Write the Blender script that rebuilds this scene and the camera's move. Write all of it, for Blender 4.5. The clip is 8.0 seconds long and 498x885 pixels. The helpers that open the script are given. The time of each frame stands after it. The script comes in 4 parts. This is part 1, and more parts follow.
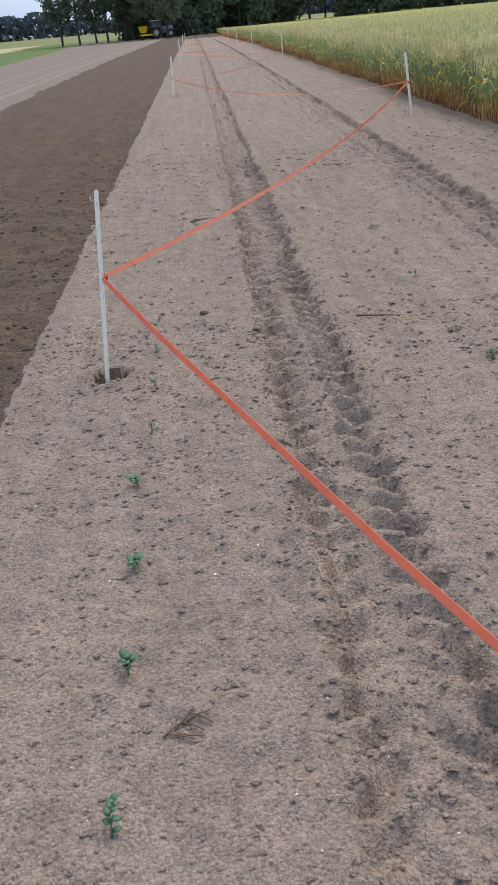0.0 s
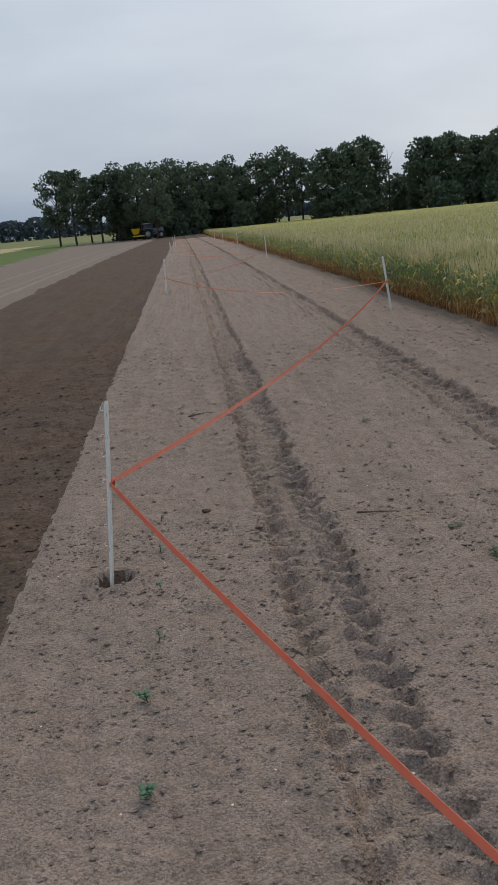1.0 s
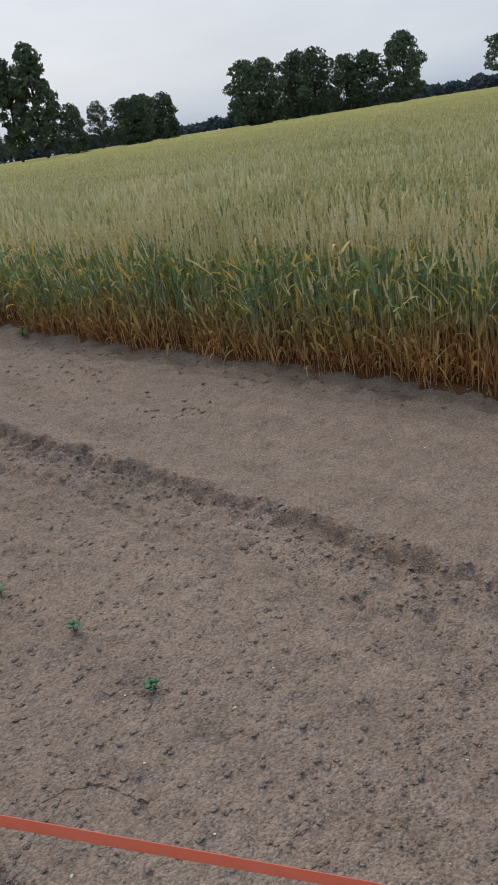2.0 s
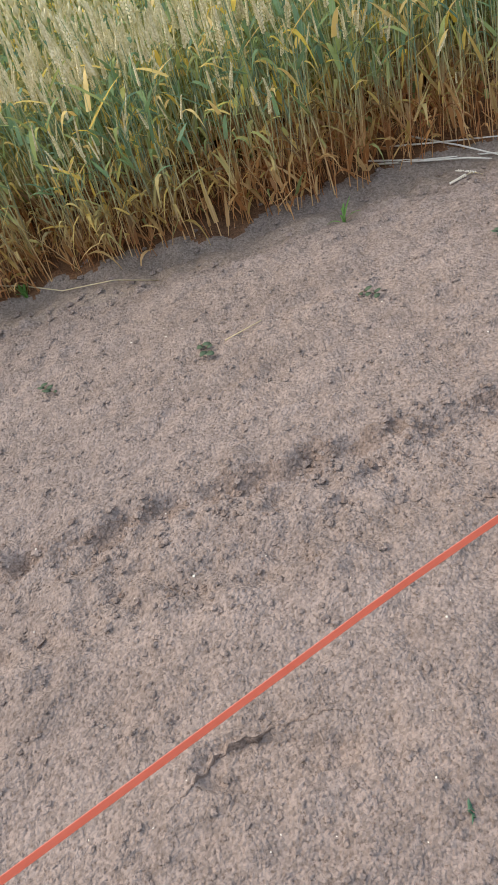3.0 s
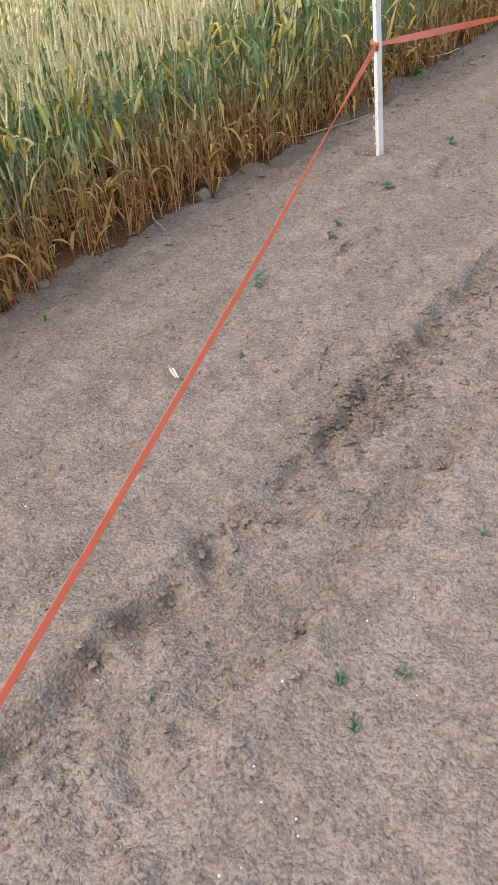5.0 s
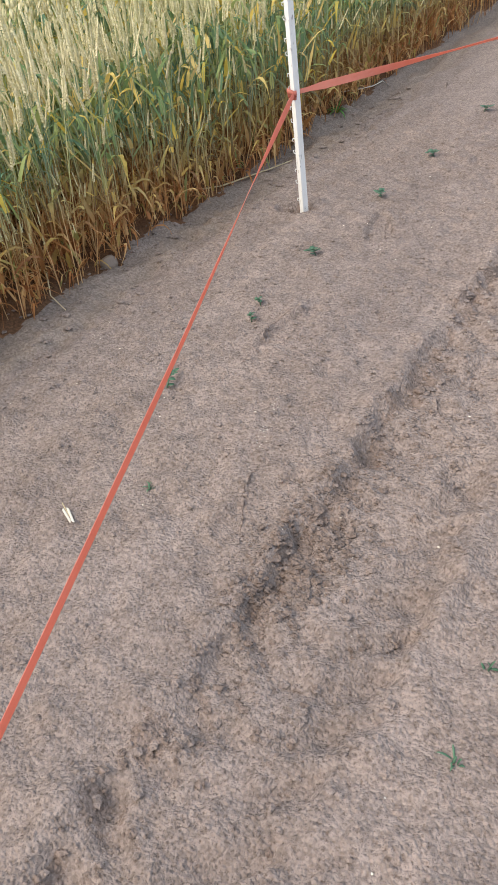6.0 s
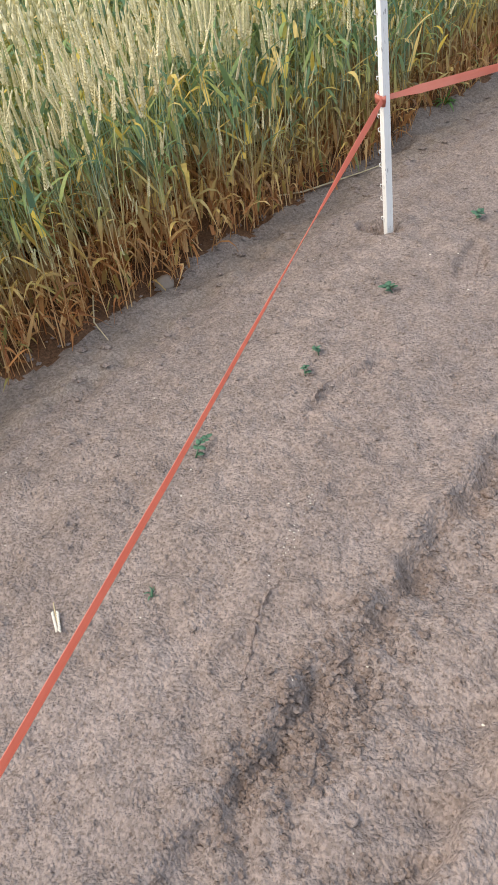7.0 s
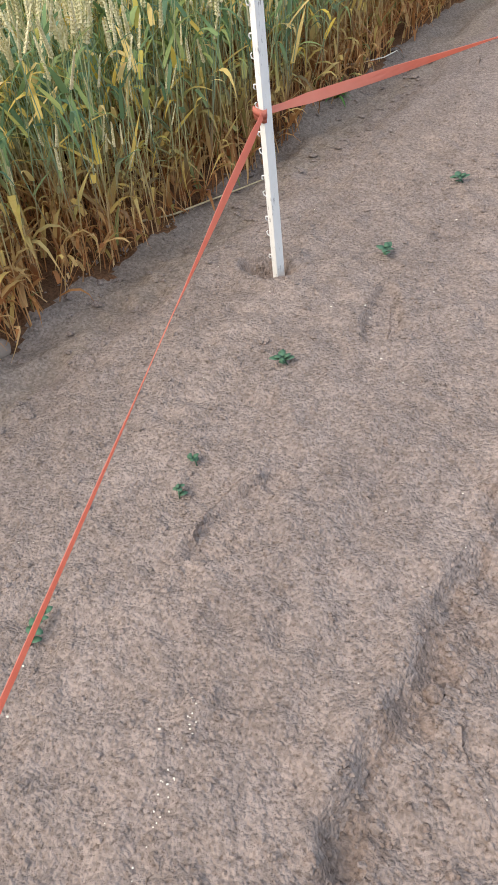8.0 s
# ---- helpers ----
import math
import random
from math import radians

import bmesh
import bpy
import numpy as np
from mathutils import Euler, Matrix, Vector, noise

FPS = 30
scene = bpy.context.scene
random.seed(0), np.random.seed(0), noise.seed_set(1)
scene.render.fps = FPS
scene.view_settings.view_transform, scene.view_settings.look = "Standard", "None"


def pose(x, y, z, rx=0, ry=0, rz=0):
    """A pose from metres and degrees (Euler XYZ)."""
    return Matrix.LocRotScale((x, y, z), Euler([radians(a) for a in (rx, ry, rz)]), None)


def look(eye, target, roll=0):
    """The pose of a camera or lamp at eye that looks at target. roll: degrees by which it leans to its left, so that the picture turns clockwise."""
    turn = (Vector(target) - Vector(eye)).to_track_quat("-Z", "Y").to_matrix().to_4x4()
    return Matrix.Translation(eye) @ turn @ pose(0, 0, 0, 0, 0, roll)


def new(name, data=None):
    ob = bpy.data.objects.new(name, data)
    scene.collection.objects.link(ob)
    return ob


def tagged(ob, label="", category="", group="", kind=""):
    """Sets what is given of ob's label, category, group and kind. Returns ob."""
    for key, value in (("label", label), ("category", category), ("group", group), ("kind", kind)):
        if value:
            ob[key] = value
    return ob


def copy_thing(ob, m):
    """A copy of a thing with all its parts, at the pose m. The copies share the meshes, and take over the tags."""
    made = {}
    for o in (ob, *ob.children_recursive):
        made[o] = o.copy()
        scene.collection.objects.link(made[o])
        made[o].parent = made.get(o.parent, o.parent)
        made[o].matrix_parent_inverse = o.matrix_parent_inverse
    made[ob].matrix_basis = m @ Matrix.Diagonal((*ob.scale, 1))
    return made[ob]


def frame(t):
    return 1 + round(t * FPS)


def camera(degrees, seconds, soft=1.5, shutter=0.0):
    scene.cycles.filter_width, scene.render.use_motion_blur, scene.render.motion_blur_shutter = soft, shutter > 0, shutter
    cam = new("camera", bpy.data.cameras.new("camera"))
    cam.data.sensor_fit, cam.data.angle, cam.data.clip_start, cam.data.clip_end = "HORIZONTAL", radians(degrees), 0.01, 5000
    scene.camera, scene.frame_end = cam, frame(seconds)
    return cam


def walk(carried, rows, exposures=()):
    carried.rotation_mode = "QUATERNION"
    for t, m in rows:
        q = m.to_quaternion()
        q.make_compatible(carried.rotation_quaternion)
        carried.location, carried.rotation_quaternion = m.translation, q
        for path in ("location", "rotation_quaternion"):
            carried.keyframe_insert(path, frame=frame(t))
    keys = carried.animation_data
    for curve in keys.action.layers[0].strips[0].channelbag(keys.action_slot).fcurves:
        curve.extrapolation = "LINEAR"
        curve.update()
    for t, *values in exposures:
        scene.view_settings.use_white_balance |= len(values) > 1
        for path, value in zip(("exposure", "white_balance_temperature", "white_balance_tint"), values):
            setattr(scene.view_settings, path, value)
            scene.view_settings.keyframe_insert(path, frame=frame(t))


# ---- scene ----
cam = camera(34.2, 8.0)
PATH = [
    (0, (0.048, 0.232, 1.283), (0.088, 2.004, 0.355), -5.0),
    (0.5, (0.014, 0.251, 1.365), (0.099, 2.111, 0.637), -4.8),
    (1, (-0.011, 0.252, 1.400), (0.102, 2.177, 0.867), -5.1),
    (1.5, (0.053, 0.258, 1.330), (0.539, 2.119, 0.781), -7.0),
    (1.7, (0.093, 0.189, 1.312), (0.921, 1.909, 0.716), -7.4),
    (2.8, (0.476, -0.328, 1.236), (2.087, -0.027, 0.099), -18.0),
    (2.9, (0.502, -0.412, 1.249), (2.092, -0.229, 0.058), -20.0),
    (3, (0.540, -0.479, 1.246), (2.100, -0.440, 0.002), -19.2),
    (3.1, (0.587, -0.517, 1.202), (2.136, -0.682, -0.046), -16.5),
    (3.2, (0.640, -0.564, 1.194), (2.167, -0.985, -0.024), -13.9),
    (3.3, (0.666, -0.611, 1.199), (2.153, -1.287, 0.045), -11.8),
    (3.5, (0.721, -0.706, 1.194), (2.068, -1.653, 0.058), -11.4),
    (4, (0.777, -1.008, 1.180), (1.853, -2.200, -0.011), -7.9),
    (4.2, (0.809, -1.153, 1.189), (1.871, -2.361, 0.000), -7.4),
    (5.3, (1.142, -1.915, 1.210), (2.189, -3.140, 0.026), -9.9),
    (5.5, (1.200, -2.001, 1.239), (2.172, -3.287, 0.055), -9.0),
    (6, (1.267, -2.204, 1.234), (2.221, -3.501, 0.046), -8.6),
    (6.5, (1.317, -2.460, 1.286), (2.451, -3.554, 0.055), -10.3),
    (7, (1.373, -2.671, 1.272), (2.502, -3.766, 0.038), -10.3),
    (7.5, (1.598, -3.028, 1.219), (2.573, -4.246, -0.032), -9.2),
    (8, (1.724, -3.245, 1.203), (2.632, -4.433, -0.125), -8.0),
]
EXPOSURES = [(0.0, 0.82, 7350, 12), (0.4, 0.55, 7400, 12), (1.0, 0.0, 7600, 11), (1.7, 0.03, 7800, 10.5), (2.8, 1.06, 7500, 14.5), (3.6, 1.14, 7500, 14.5), (5.0, 1.1, 7450, 14), (8.0, 1.19, 7420, 14)]
walk(cam, [(t, look(e, a, r)) for t, e, a, r in PATH], EXPOSURES)

# world: an even overcast sky
world = bpy.data.worlds.new("overcast_sky")
scene.world = world
world.use_nodes = True
wn, wl = world.node_tree.nodes, world.node_tree.links
wn.clear()
sky = wn.new("ShaderNodeTexSky")
sky.sky_type, sky.sun_disc = "NISHITA", False
sky.sun_elevation, sky.sun_rotation = radians(48), radians(35)
sky.air_density, sky.dust_density, sky.ozone_density = 1.0, 4.0, 1.0
grey = wn.new("ShaderNodeHueSaturation")
grey.inputs["Saturation"].default_value = 0.45
wl.new(sky.outputs[0], grey.inputs["Color"])
sky_bg = wn.new("ShaderNodeBackground")
sky_bg.inputs["Strength"].default_value = 0.037
wl.new(grey.outputs[0], sky_bg.inputs["Color"])
coord = wn.new("ShaderNodeTexCoord")
stretch = wn.new("ShaderNodeMapping")
stretch.inputs["Scale"].default_value = (1.0, 1.0, 3.6)
wl.new(coord.outputs["Generated"], stretch.inputs["Vector"])
cloud_noise = wn.new("ShaderNodeTexNoise")
cloud_noise.inputs["Scale"].default_value, cloud_noise.inputs["Detail"].default_value = 2.2, 5.0
wl.new(stretch.outputs[0], cloud_noise.inputs["Vector"])
cloud_ramp = wn.new("ShaderNodeValToRGB")
cloud_ramp.color_ramp.elements[0].position, cloud_ramp.color_ramp.elements[1].position = 0.33, 0.68
cloud_ramp.color_ramp.elements[0].color = (0.3, 0.45, 0.71, 1)
cloud_ramp.color_ramp.elements[1].color = (0.49, 0.66, 0.92, 1)
wl.new(cloud_noise.outputs[0], cloud_ramp.inputs[0])
cloud_bg = wn.new("ShaderNodeBackground")
cloud_bg.inputs["Strength"].default_value = 0.68
wl.new(cloud_ramp.outputs[0], cloud_bg.inputs["Color"])
both = wn.new("ShaderNodeAddShader")
wl.new(sky_bg.outputs[0], both.inputs[0])
wl.new(cloud_bg.outputs[0], both.inputs[1])
wout = wn.new("ShaderNodeOutputWorld")
wl.new(both.outputs[0], wout.inputs["Surface"])

sun = new("sun", bpy.data.lights.new("sun", "SUN"))
sun.data.energy, sun.data.angle, sun.data.color = 1.15, radians(40), (1.0, 0.95, 0.88)
sun.matrix_world = look((0, 0, 30), (-10, -25, 0))

# ---------------------------------------------------------------- materials


class Mat:
    """A small builder round one node material."""

    def __init__(self, name, rough=0.9):
        self.m = bpy.data.materials.new(name)
        self.m.use_nodes = True
        self.n, self.l = self.m.node_tree.nodes, self.m.node_tree.links
        self.bsdf = self.n["Principled BSDF"]
        self.bsdf.inputs["Roughness"].default_value = rough
        self.bsdf.inputs["Specular IOR Level"].default_value = 0.25
        self.co = self.n.new("ShaderNodeTexCoord").outputs["Object"]

    def stretched(self, scale):
        mp = self.n.new("ShaderNodeMapping")
        mp.inputs["Scale"].default_value = scale
        self.l.new(self.co, mp.inputs["Vector"])
        return mp.outputs[0]

    def noise(self, scale, detail=3.0, rough=0.55, vec=None):
        t = self.n.new("ShaderNodeTexNoise")
        t.inputs["Scale"].default_value, t.inputs["Detail"].default_value = scale, detail
        t.inputs["Roughness"].default_value = rough
        self.l.new(vec or self.co, t.inputs["Vector"])
        return t.outputs[0]

    def ramp(self, fac, stops):
        r = self.n.new("ShaderNodeValToRGB")
        e = r.color_ramp.elements
        while len(e) < len(stops):
            e.new(0.5)
        for el, (p, c) in zip(e, stops):
            el.position, el.color = p, (c if isinstance(c, tuple) else (c, c, c)) + (1.0,)
        self.l.new(fac, r.inputs[0])
        return r.outputs[0]

    def mix(self, fac, a, b, kind="MIX"):
        x = self.n.new("ShaderNodeMix")
        x.data_type, x.blend_type = "RGBA", kind
        for sock, v in ((x.inputs["Factor"], fac), (x.inputs["A"], a), (x.inputs["B"], b)):
            if isinstance(v, (int, float)):
                sock.default_value = v
            elif isinstance(v, tuple):
                sock.default_value = v + (1.0,)
            else:
                self.l.new(v, sock)
        return x.outputs["Result"]

    def math(self, op, a, b=0.0):
        x = self.n.new("ShaderNodeMath")
        x.operation = op
        for sock, v in zip(x.inputs, (a, b)):
            if isinstance(v, (int, float)):
                sock.default_value = v
            else:
                self.l.new(v, sock)
        return x.outputs[0]

    def axis(self, k):
        s = self.n.new("ShaderNodeSeparateXYZ")
        self.l.new(self.co, s.inputs[0])
        return s.outputs[k]

    def island(self):
        return self.n.new("ShaderNodeNewGeometry").outputs["Random Per Island"]

    def object_random(self):
        return self.n.new("ShaderNodeObjectInfo").outputs["Random"]

    def colour(self, c):
        if isinstance(c, tuple):
            self.bsdf.inputs["Base Color"].default_value = c + (1.0,)
        else:
            self.l.new(c, self.bsdf.inputs["Base Color"])
        return self

    def bump(self, height, strength=0.5, distance=0.01):
        b = self.n.new("ShaderNodeBump")
        b.inputs["Strength"].default_value, b.inputs["Distance"].default_value = strength, distance
        self.l.new(height, b.inputs["Height"])
        self.l.new(b.outputs[0], self.bsdf.inputs["Normal"])
        return self

    def thin(self, share):
        """Lets light through a thin leaf or film."""
        tr = self.n.new("ShaderNodeBsdfTranslucent")
        src = self.bsdf.inputs["Base Color"]
        if src.is_linked:
            self.l.new(src.links[0].from_socket, tr.inputs["Color"])
        else:
            tr.inputs["Color"].default_value = src.default_value
        mx = self.n.new("ShaderNodeMixShader")
        mx.inputs[0].default_value = share
        self.l.new(self.bsdf.outputs[0], mx.inputs[1])
        self.l.new(tr.outputs[0], mx.inputs[2])
        self.l.new(mx.outputs[0], self.n["Material Output"].inputs["Surface"])
        return self


def soil_material(name, dark, mid, pale, warm, bump, scale=1.0):
    """Loose sandy soil: rounded grains of two sizes, each a little its own colour, with pits, crumbs and drag lines.
    Pit and crumb shade is put into the colour.
    """
    m = Mat(name, 0.95)
    m.bsdf.inputs["Specular IOR Level"].default_value = 0.1
    wob = m.n.new("ShaderNodeTexNoise")
    wob.inputs["Scale"].default_value, wob.inputs["Detail"].default_value = 70 * scale, 2.0
    m.l.new(m.co, wob.inputs["Vector"])
    bent = m.n.new("ShaderNodeVectorMath")
    bent.operation = "MULTIPLY_ADD"
    m.l.new(wob.outputs["Color"], bent.inputs[0])
    bent.inputs[1].default_value = (0.005 / scale,) * 3
    m.l.new(m.co, bent.inputs[2])

    def grains(size):
        t = m.n.new("ShaderNodeTexVoronoi")
        t.feature = "SMOOTH_F1"
        t.inputs["Smoothness"].default_value = 0.6
        t.inputs["Scale"].default_value = size * scale
        m.l.new(bent.outputs[0], t.inputs["Vector"])
        own = m.n.new("ShaderNodeSeparateColor")
        m.l.new(t.outputs["Color"], own.inputs[0])
        return t.outputs["Distance"], own.outputs[0]

    coarse, coarse_own = grains(150)
    patch = m.noise(1.1 * scale, 4.0)
    stain = m.noise(6.5 * scale, 4.0, 0.6)
    crumb = m.noise(130 * scale, 3.0, 0.6)
    speck_shade = m.noise(60 * scale, 3.0, 0.55)
    base = m.mix(m.ramp(patch, ((0.4, 0.0), (0.66, 1.0))), mid, warm)
    base = m.mix(m.ramp(stain, ((0.34, 0.16), (0.5, 0.0))), base, dark)
    base = m.mix(m.ramp(stain, ((0.52, 0.0), (0.72, 0.28))), base, pale)
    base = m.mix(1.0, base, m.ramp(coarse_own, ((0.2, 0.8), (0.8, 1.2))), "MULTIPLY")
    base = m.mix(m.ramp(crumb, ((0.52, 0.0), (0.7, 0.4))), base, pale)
    # Shade in the pits and beside crumbs is painted in as dark soil.
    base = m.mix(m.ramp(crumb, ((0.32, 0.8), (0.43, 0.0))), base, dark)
    base = m.mix(m.ramp(speck_shade, ((0.62, 0.0), (0.7, 0.45))), base, dark)
    lines = m.noise(1.0, 4.0, 0.6, m.stretched((7 * scale, 0.8 * scale, 5 * scale)))
    base = m.mix(0.5, base, m.mix(1.0, base, m.ramp(lines, ((0.3, 0.74), (0.7, 1.2))), "MULTIPLY"))
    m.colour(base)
    h = m.math("MULTIPLY", m.ramp(coarse, ((0.0, 1.0), (0.8, 0.0))), 0.55)
    h = m.math("ADD", h, m.math("MULTIPLY", crumb, 1.1))
    h = m.math("ADD", h, m.math("MULTIPLY", m.noise(52 * scale, 3.0, 0.6), 1.0))
    return m.bump(h, bump, 0.006).m


def leaf_ramp_material(name, low, high, z0, z1, share=0.3):
    """Leaf or stem colour that goes from dry near the root to fresh above, each blade a little its own."""
    m = Mat(name, 0.6)
    z = m.math("ADD", m.axis(2), m.math("ADD", m.math("MULTIPLY", m.noise(1.7, 2.0), 0.25), m.math("MULTIPLY", m.noise(0.5, 2.0), 0.4)))
    z = m.math("ADD", z, m.ramp(m.math("DIVIDE", m.axis(1), 12.0), ((0.3, 0.0), (0.75, 0.06))))
    t = m.ramp(m.math("DIVIDE", m.math("SUBTRACT", z, z0 + 0.3), z1 - z0), ((0.0, 0.0), (1.0, 1.0)))
    r = m.island()
    m.colour(m.mix(t, m.ramp(r, low), m.ramp(r, high)))
    return m.thin(share).m


M_SOIL = soil_material("sandy_soil", (0.128, 0.093, 0.073), (0.276, 0.219, 0.186), (0.362, 0.29, 0.249), (0.28, 0.219, 0.182), 1.0)
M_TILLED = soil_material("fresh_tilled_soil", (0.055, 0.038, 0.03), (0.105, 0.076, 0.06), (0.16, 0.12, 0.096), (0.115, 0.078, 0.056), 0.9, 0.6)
M_RUT = soil_material("pressed_rut_soil", (0.115, 0.084, 0.066), (0.276, 0.219, 0.186), (0.375, 0.3, 0.257), (0.279, 0.219, 0.182), 1.0)
# Moist soil tone, darkened further to carry rut bank and crack shade.
M_MOIST_SHADE = soil_material("moist_shaded_rut_soil", (0.09, 0.064, 0.049), (0.232, 0.175, 0.143), (0.33, 0.256, 0.212), (0.235, 0.174, 0.138), 1.0)
M_FURROW = soil_material("furrow_soil", (0.12, 0.09, 0.07), (0.25, 0.2, 0.165), (0.33, 0.27, 0.225), (0.26, 0.2, 0.155), 0.6)


def streaked_soil():
    """The dry field beyond, with pale lines where wheels ran along it."""
    m = Mat("dry_field_soil", 0.95)
    x = m.math("ADD", m.axis(0), m.math("MULTIPLY", m.noise(0.6, 3.0), 0.25))
    base = m.mix(m.noise(1.5, 5.0, 0.7), (0.15, 0.118, 0.096), (0.23, 0.185, 0.155))
    for at, wide in ((-4.85, 0.09), (-5.35, 0.05), (-6.6, 0.08)):
        off = m.math("ABSOLUTE", m.math("SUBTRACT", x, at + 0.125))
        base = m.mix(m.ramp(m.math("DIVIDE", off, wide * 2), ((0.3, 0.5), (0.7, 0.0))), base, (0.28, 0.235, 0.2))
    m.colour(base)
    return m.bump(m.noise(14.0, 5.0, 0.7), 0.7, 0.03).m


M_DRY = streaked_soil()
# Red-brown litter, with the shade under the wheat darkened into its colour.
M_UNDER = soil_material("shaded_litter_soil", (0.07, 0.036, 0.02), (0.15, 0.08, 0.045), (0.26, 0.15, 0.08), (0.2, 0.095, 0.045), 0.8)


def plain_field(name, a, b, scale):
    m = Mat(name, 0.95)
    m.colour(m.mix(m.noise(scale, 5.0, 0.7), a, b))
    return m.bump(m.noise(6.0, 4.0), 0.6, 0.1).m


M_GRASS = plain_field("verge_grass", (0.05, 0.09, 0.022), (0.13, 0.19, 0.05), 0.8)
M_STUBBLE = plain_field("ripe_far_field", (0.36, 0.29, 0.15), (0.44, 0.37, 0.21), 0.3)
M_MEADOW = plain_field("far_meadow", (0.12, 0.15, 0.06), (0.2, 0.21, 0.09), 0.05)

M_STEM = leaf_ramp_material("wheat_stem", ((0.0, (0.36, 0.14, 0.05)), (0.5, (0.54, 0.26, 0.095)), (1.0, (0.7, 0.47, 0.23))),
                            ((0.0, (0.2, 0.3, 0.2)), (0.6, (0.32, 0.4, 0.2)), (1.0, (0.52, 0.49, 0.24))), 0.13, 0.38, 0.1)
M_LEAF = leaf_ramp_material("wheat_leaf", ((0.0, (0.32, 0.12, 0.045)), (0.45, (0.54, 0.25, 0.085)), (0.72, (0.72, 0.48, 0.22)), (0.9, (0.5, 0.34, 0.1)), (1.0, (0.2, 0.27, 0.1))),
                            ((0.0, (0.11, 0.21, 0.13)), (0.38, (0.2, 0.32, 0.13)), (0.68, (0.38, 0.43, 0.14)), (0.76, (0.7, 0.5, 0.08)), (1.0, (0.8, 0.6, 0.26))), 0.13, 0.4, 0.3)


def ear_material():
    m = Mat("wheat_ear", 0.7)
    r = m.island()
    green = m.ramp(r, ((0.0, (0.4, 0.43, 0.19)), (1.0, (0.66, 0.62, 0.33))))
    ripe = m.ramp(r, ((0.0, (0.64, 0.57, 0.31)), (1.0, (0.86, 0.78, 0.52))))
    m.colour(m.mix(m.ramp(m.noise(0.55, 3.0), ((0.32, 0.2), (0.56, 1.0))), green, ripe))
    return m.thin(0.15).m


def canopy_material():
    """The closed crop far off: ears seen as fine upright streaks."""
    m = Mat("wheat_canopy", 0.85)
    ears = m.noise(9.0, 5.0, 0.75)
    wide = m.noise(0.07, 4.0, 0.6)
    near = m.mix(m.ramp(ears, ((0.35, 0.0), (0.65, 1.0))), (0.16, 0.18, 0.04), (0.58, 0.51, 0.18))
    lush = m.mix(m.ramp(ears, ((0.35, 0.0), (0.65, 1.0))), (0.12, 0.17, 0.03), (0.48, 0.46, 0.13))
    m.colour(m.mix(m.ramp(wide, ((0.38, 0.0), (0.62, 1.0))), near, lush))
    return m.bump(m.noise(14.0, 4.0, 0.8), 1.0, 0.15).m


M_EAR = ear_material()
M_CANOPY = canopy_material()


def one_colour(name, a, b, scale=30.0, rough=0.7, share=0.0, bump=0.0, spec=0.3):
    m = Mat(name, rough)
    m.bsdf.inputs["Specular IOR Level"].default_value = spec
    m.colour(m.mix(m.noise(scale, 4.0, 0.6), a, b))
    if bump:
        m.bump(m.noise(scale * 2, 4.0), bump, 0.004)
    return m.thin(share).m if share else m.m


def post_material():
    """White plastic with grey scuffs and a little soil rubbed along it."""
    m = Mat("scuffed_white_plastic", 0.45)
    base = m.mix(m.noise(25.0, 4.0, 0.6), (0.74, 0.73, 0.67), (0.87, 0.86, 0.81))
    scuff = m.noise(1.0, 4.0, 0.7, m.stretched((150, 150, 26)))
    base = m.mix(m.ramp(scuff, ((0.6, 0.0), (0.68, 0.85))), base, (0.24, 0.22, 0.2))
    m.colour(base)
    return m.bump(m.noise(50.0, 4.0), 0.15, 0.004).m


M_POST = post_material()
M_TAPE = one_colour("orange_red_tape", (0.82, 0.31, 0.21), (0.88, 0.4, 0.3), 14.0, 0.4, 0.55)
M_SEEDLING = one_colour("seedling_leaf", (0.06, 0.16, 0.09), (0.14, 0.27, 0.16), 60.0, 0.55, 0.25, 0.3)
M_WITHER = one_colour("withered_seedling_leaf", (0.045, 0.085, 0.05), (0.12, 0.165, 0.095), 60.0, 0.7, 0.2)
M_WEED = one_colour("weed_leaf", (0.1, 0.25, 0.05), (0.2, 0.4, 0.1), 50.0, 0.55, 0.3)
M_MAIZE = one_colour("grass_blade", (0.22, 0.34, 0.1), (0.4, 0.48, 0.2), 30.0, 0.55, 0.3)
M_STRAW = one_colour("dry_straw", (0.5, 0.38, 0.2), (0.68, 0.58, 0.38), 60.0, 0.7, 0.15)
M_CHAFF = one_colour("pale_chaff", (0.62, 0.55, 0.42), (0.8, 0.76, 0.66), 90.0, 0.7)
M_STICK = one_colour("weathered_twig", (0.1, 0.07, 0.05), (0.22, 0.16, 0.11), 90.0, 0.9, 0.0, 0.5)
M_STONE = one_colour("field_stone", (0.2, 0.155, 0.12), (0.33, 0.265, 0.21), 25.0, 0.85, 0.0, 0.4)
M_BARK = one_colour("tree_bark", (0.03, 0.025, 0.02), (0.09, 0.075, 0.06), 2.0, 0.95, 0.0, 0.6)


def crown_material(name, lo, hi):
    m = Mat(name, 0.7)
    m.bsdf.inputs["Specular IOR Level"].default_value = 0.15
    m.colour(m.mix(0.3, m.ramp(m.island(), ((0.0, lo), (1.0, hi))), m.mix(m.object_random(), lo, hi)))
    return m.thin(0.2).m


M_CROWN = crown_material("broadleaf_foliage", (0.06, 0.09, 0.062), (0.15, 0.2, 0.13))
# Distance haze is mixed into this foliage as a blue tint.
M_FARWOOD_HAZE = crown_material("hazy_far_woods_foliage", (0.05, 0.075, 0.09), (0.08, 0.11, 0.125))

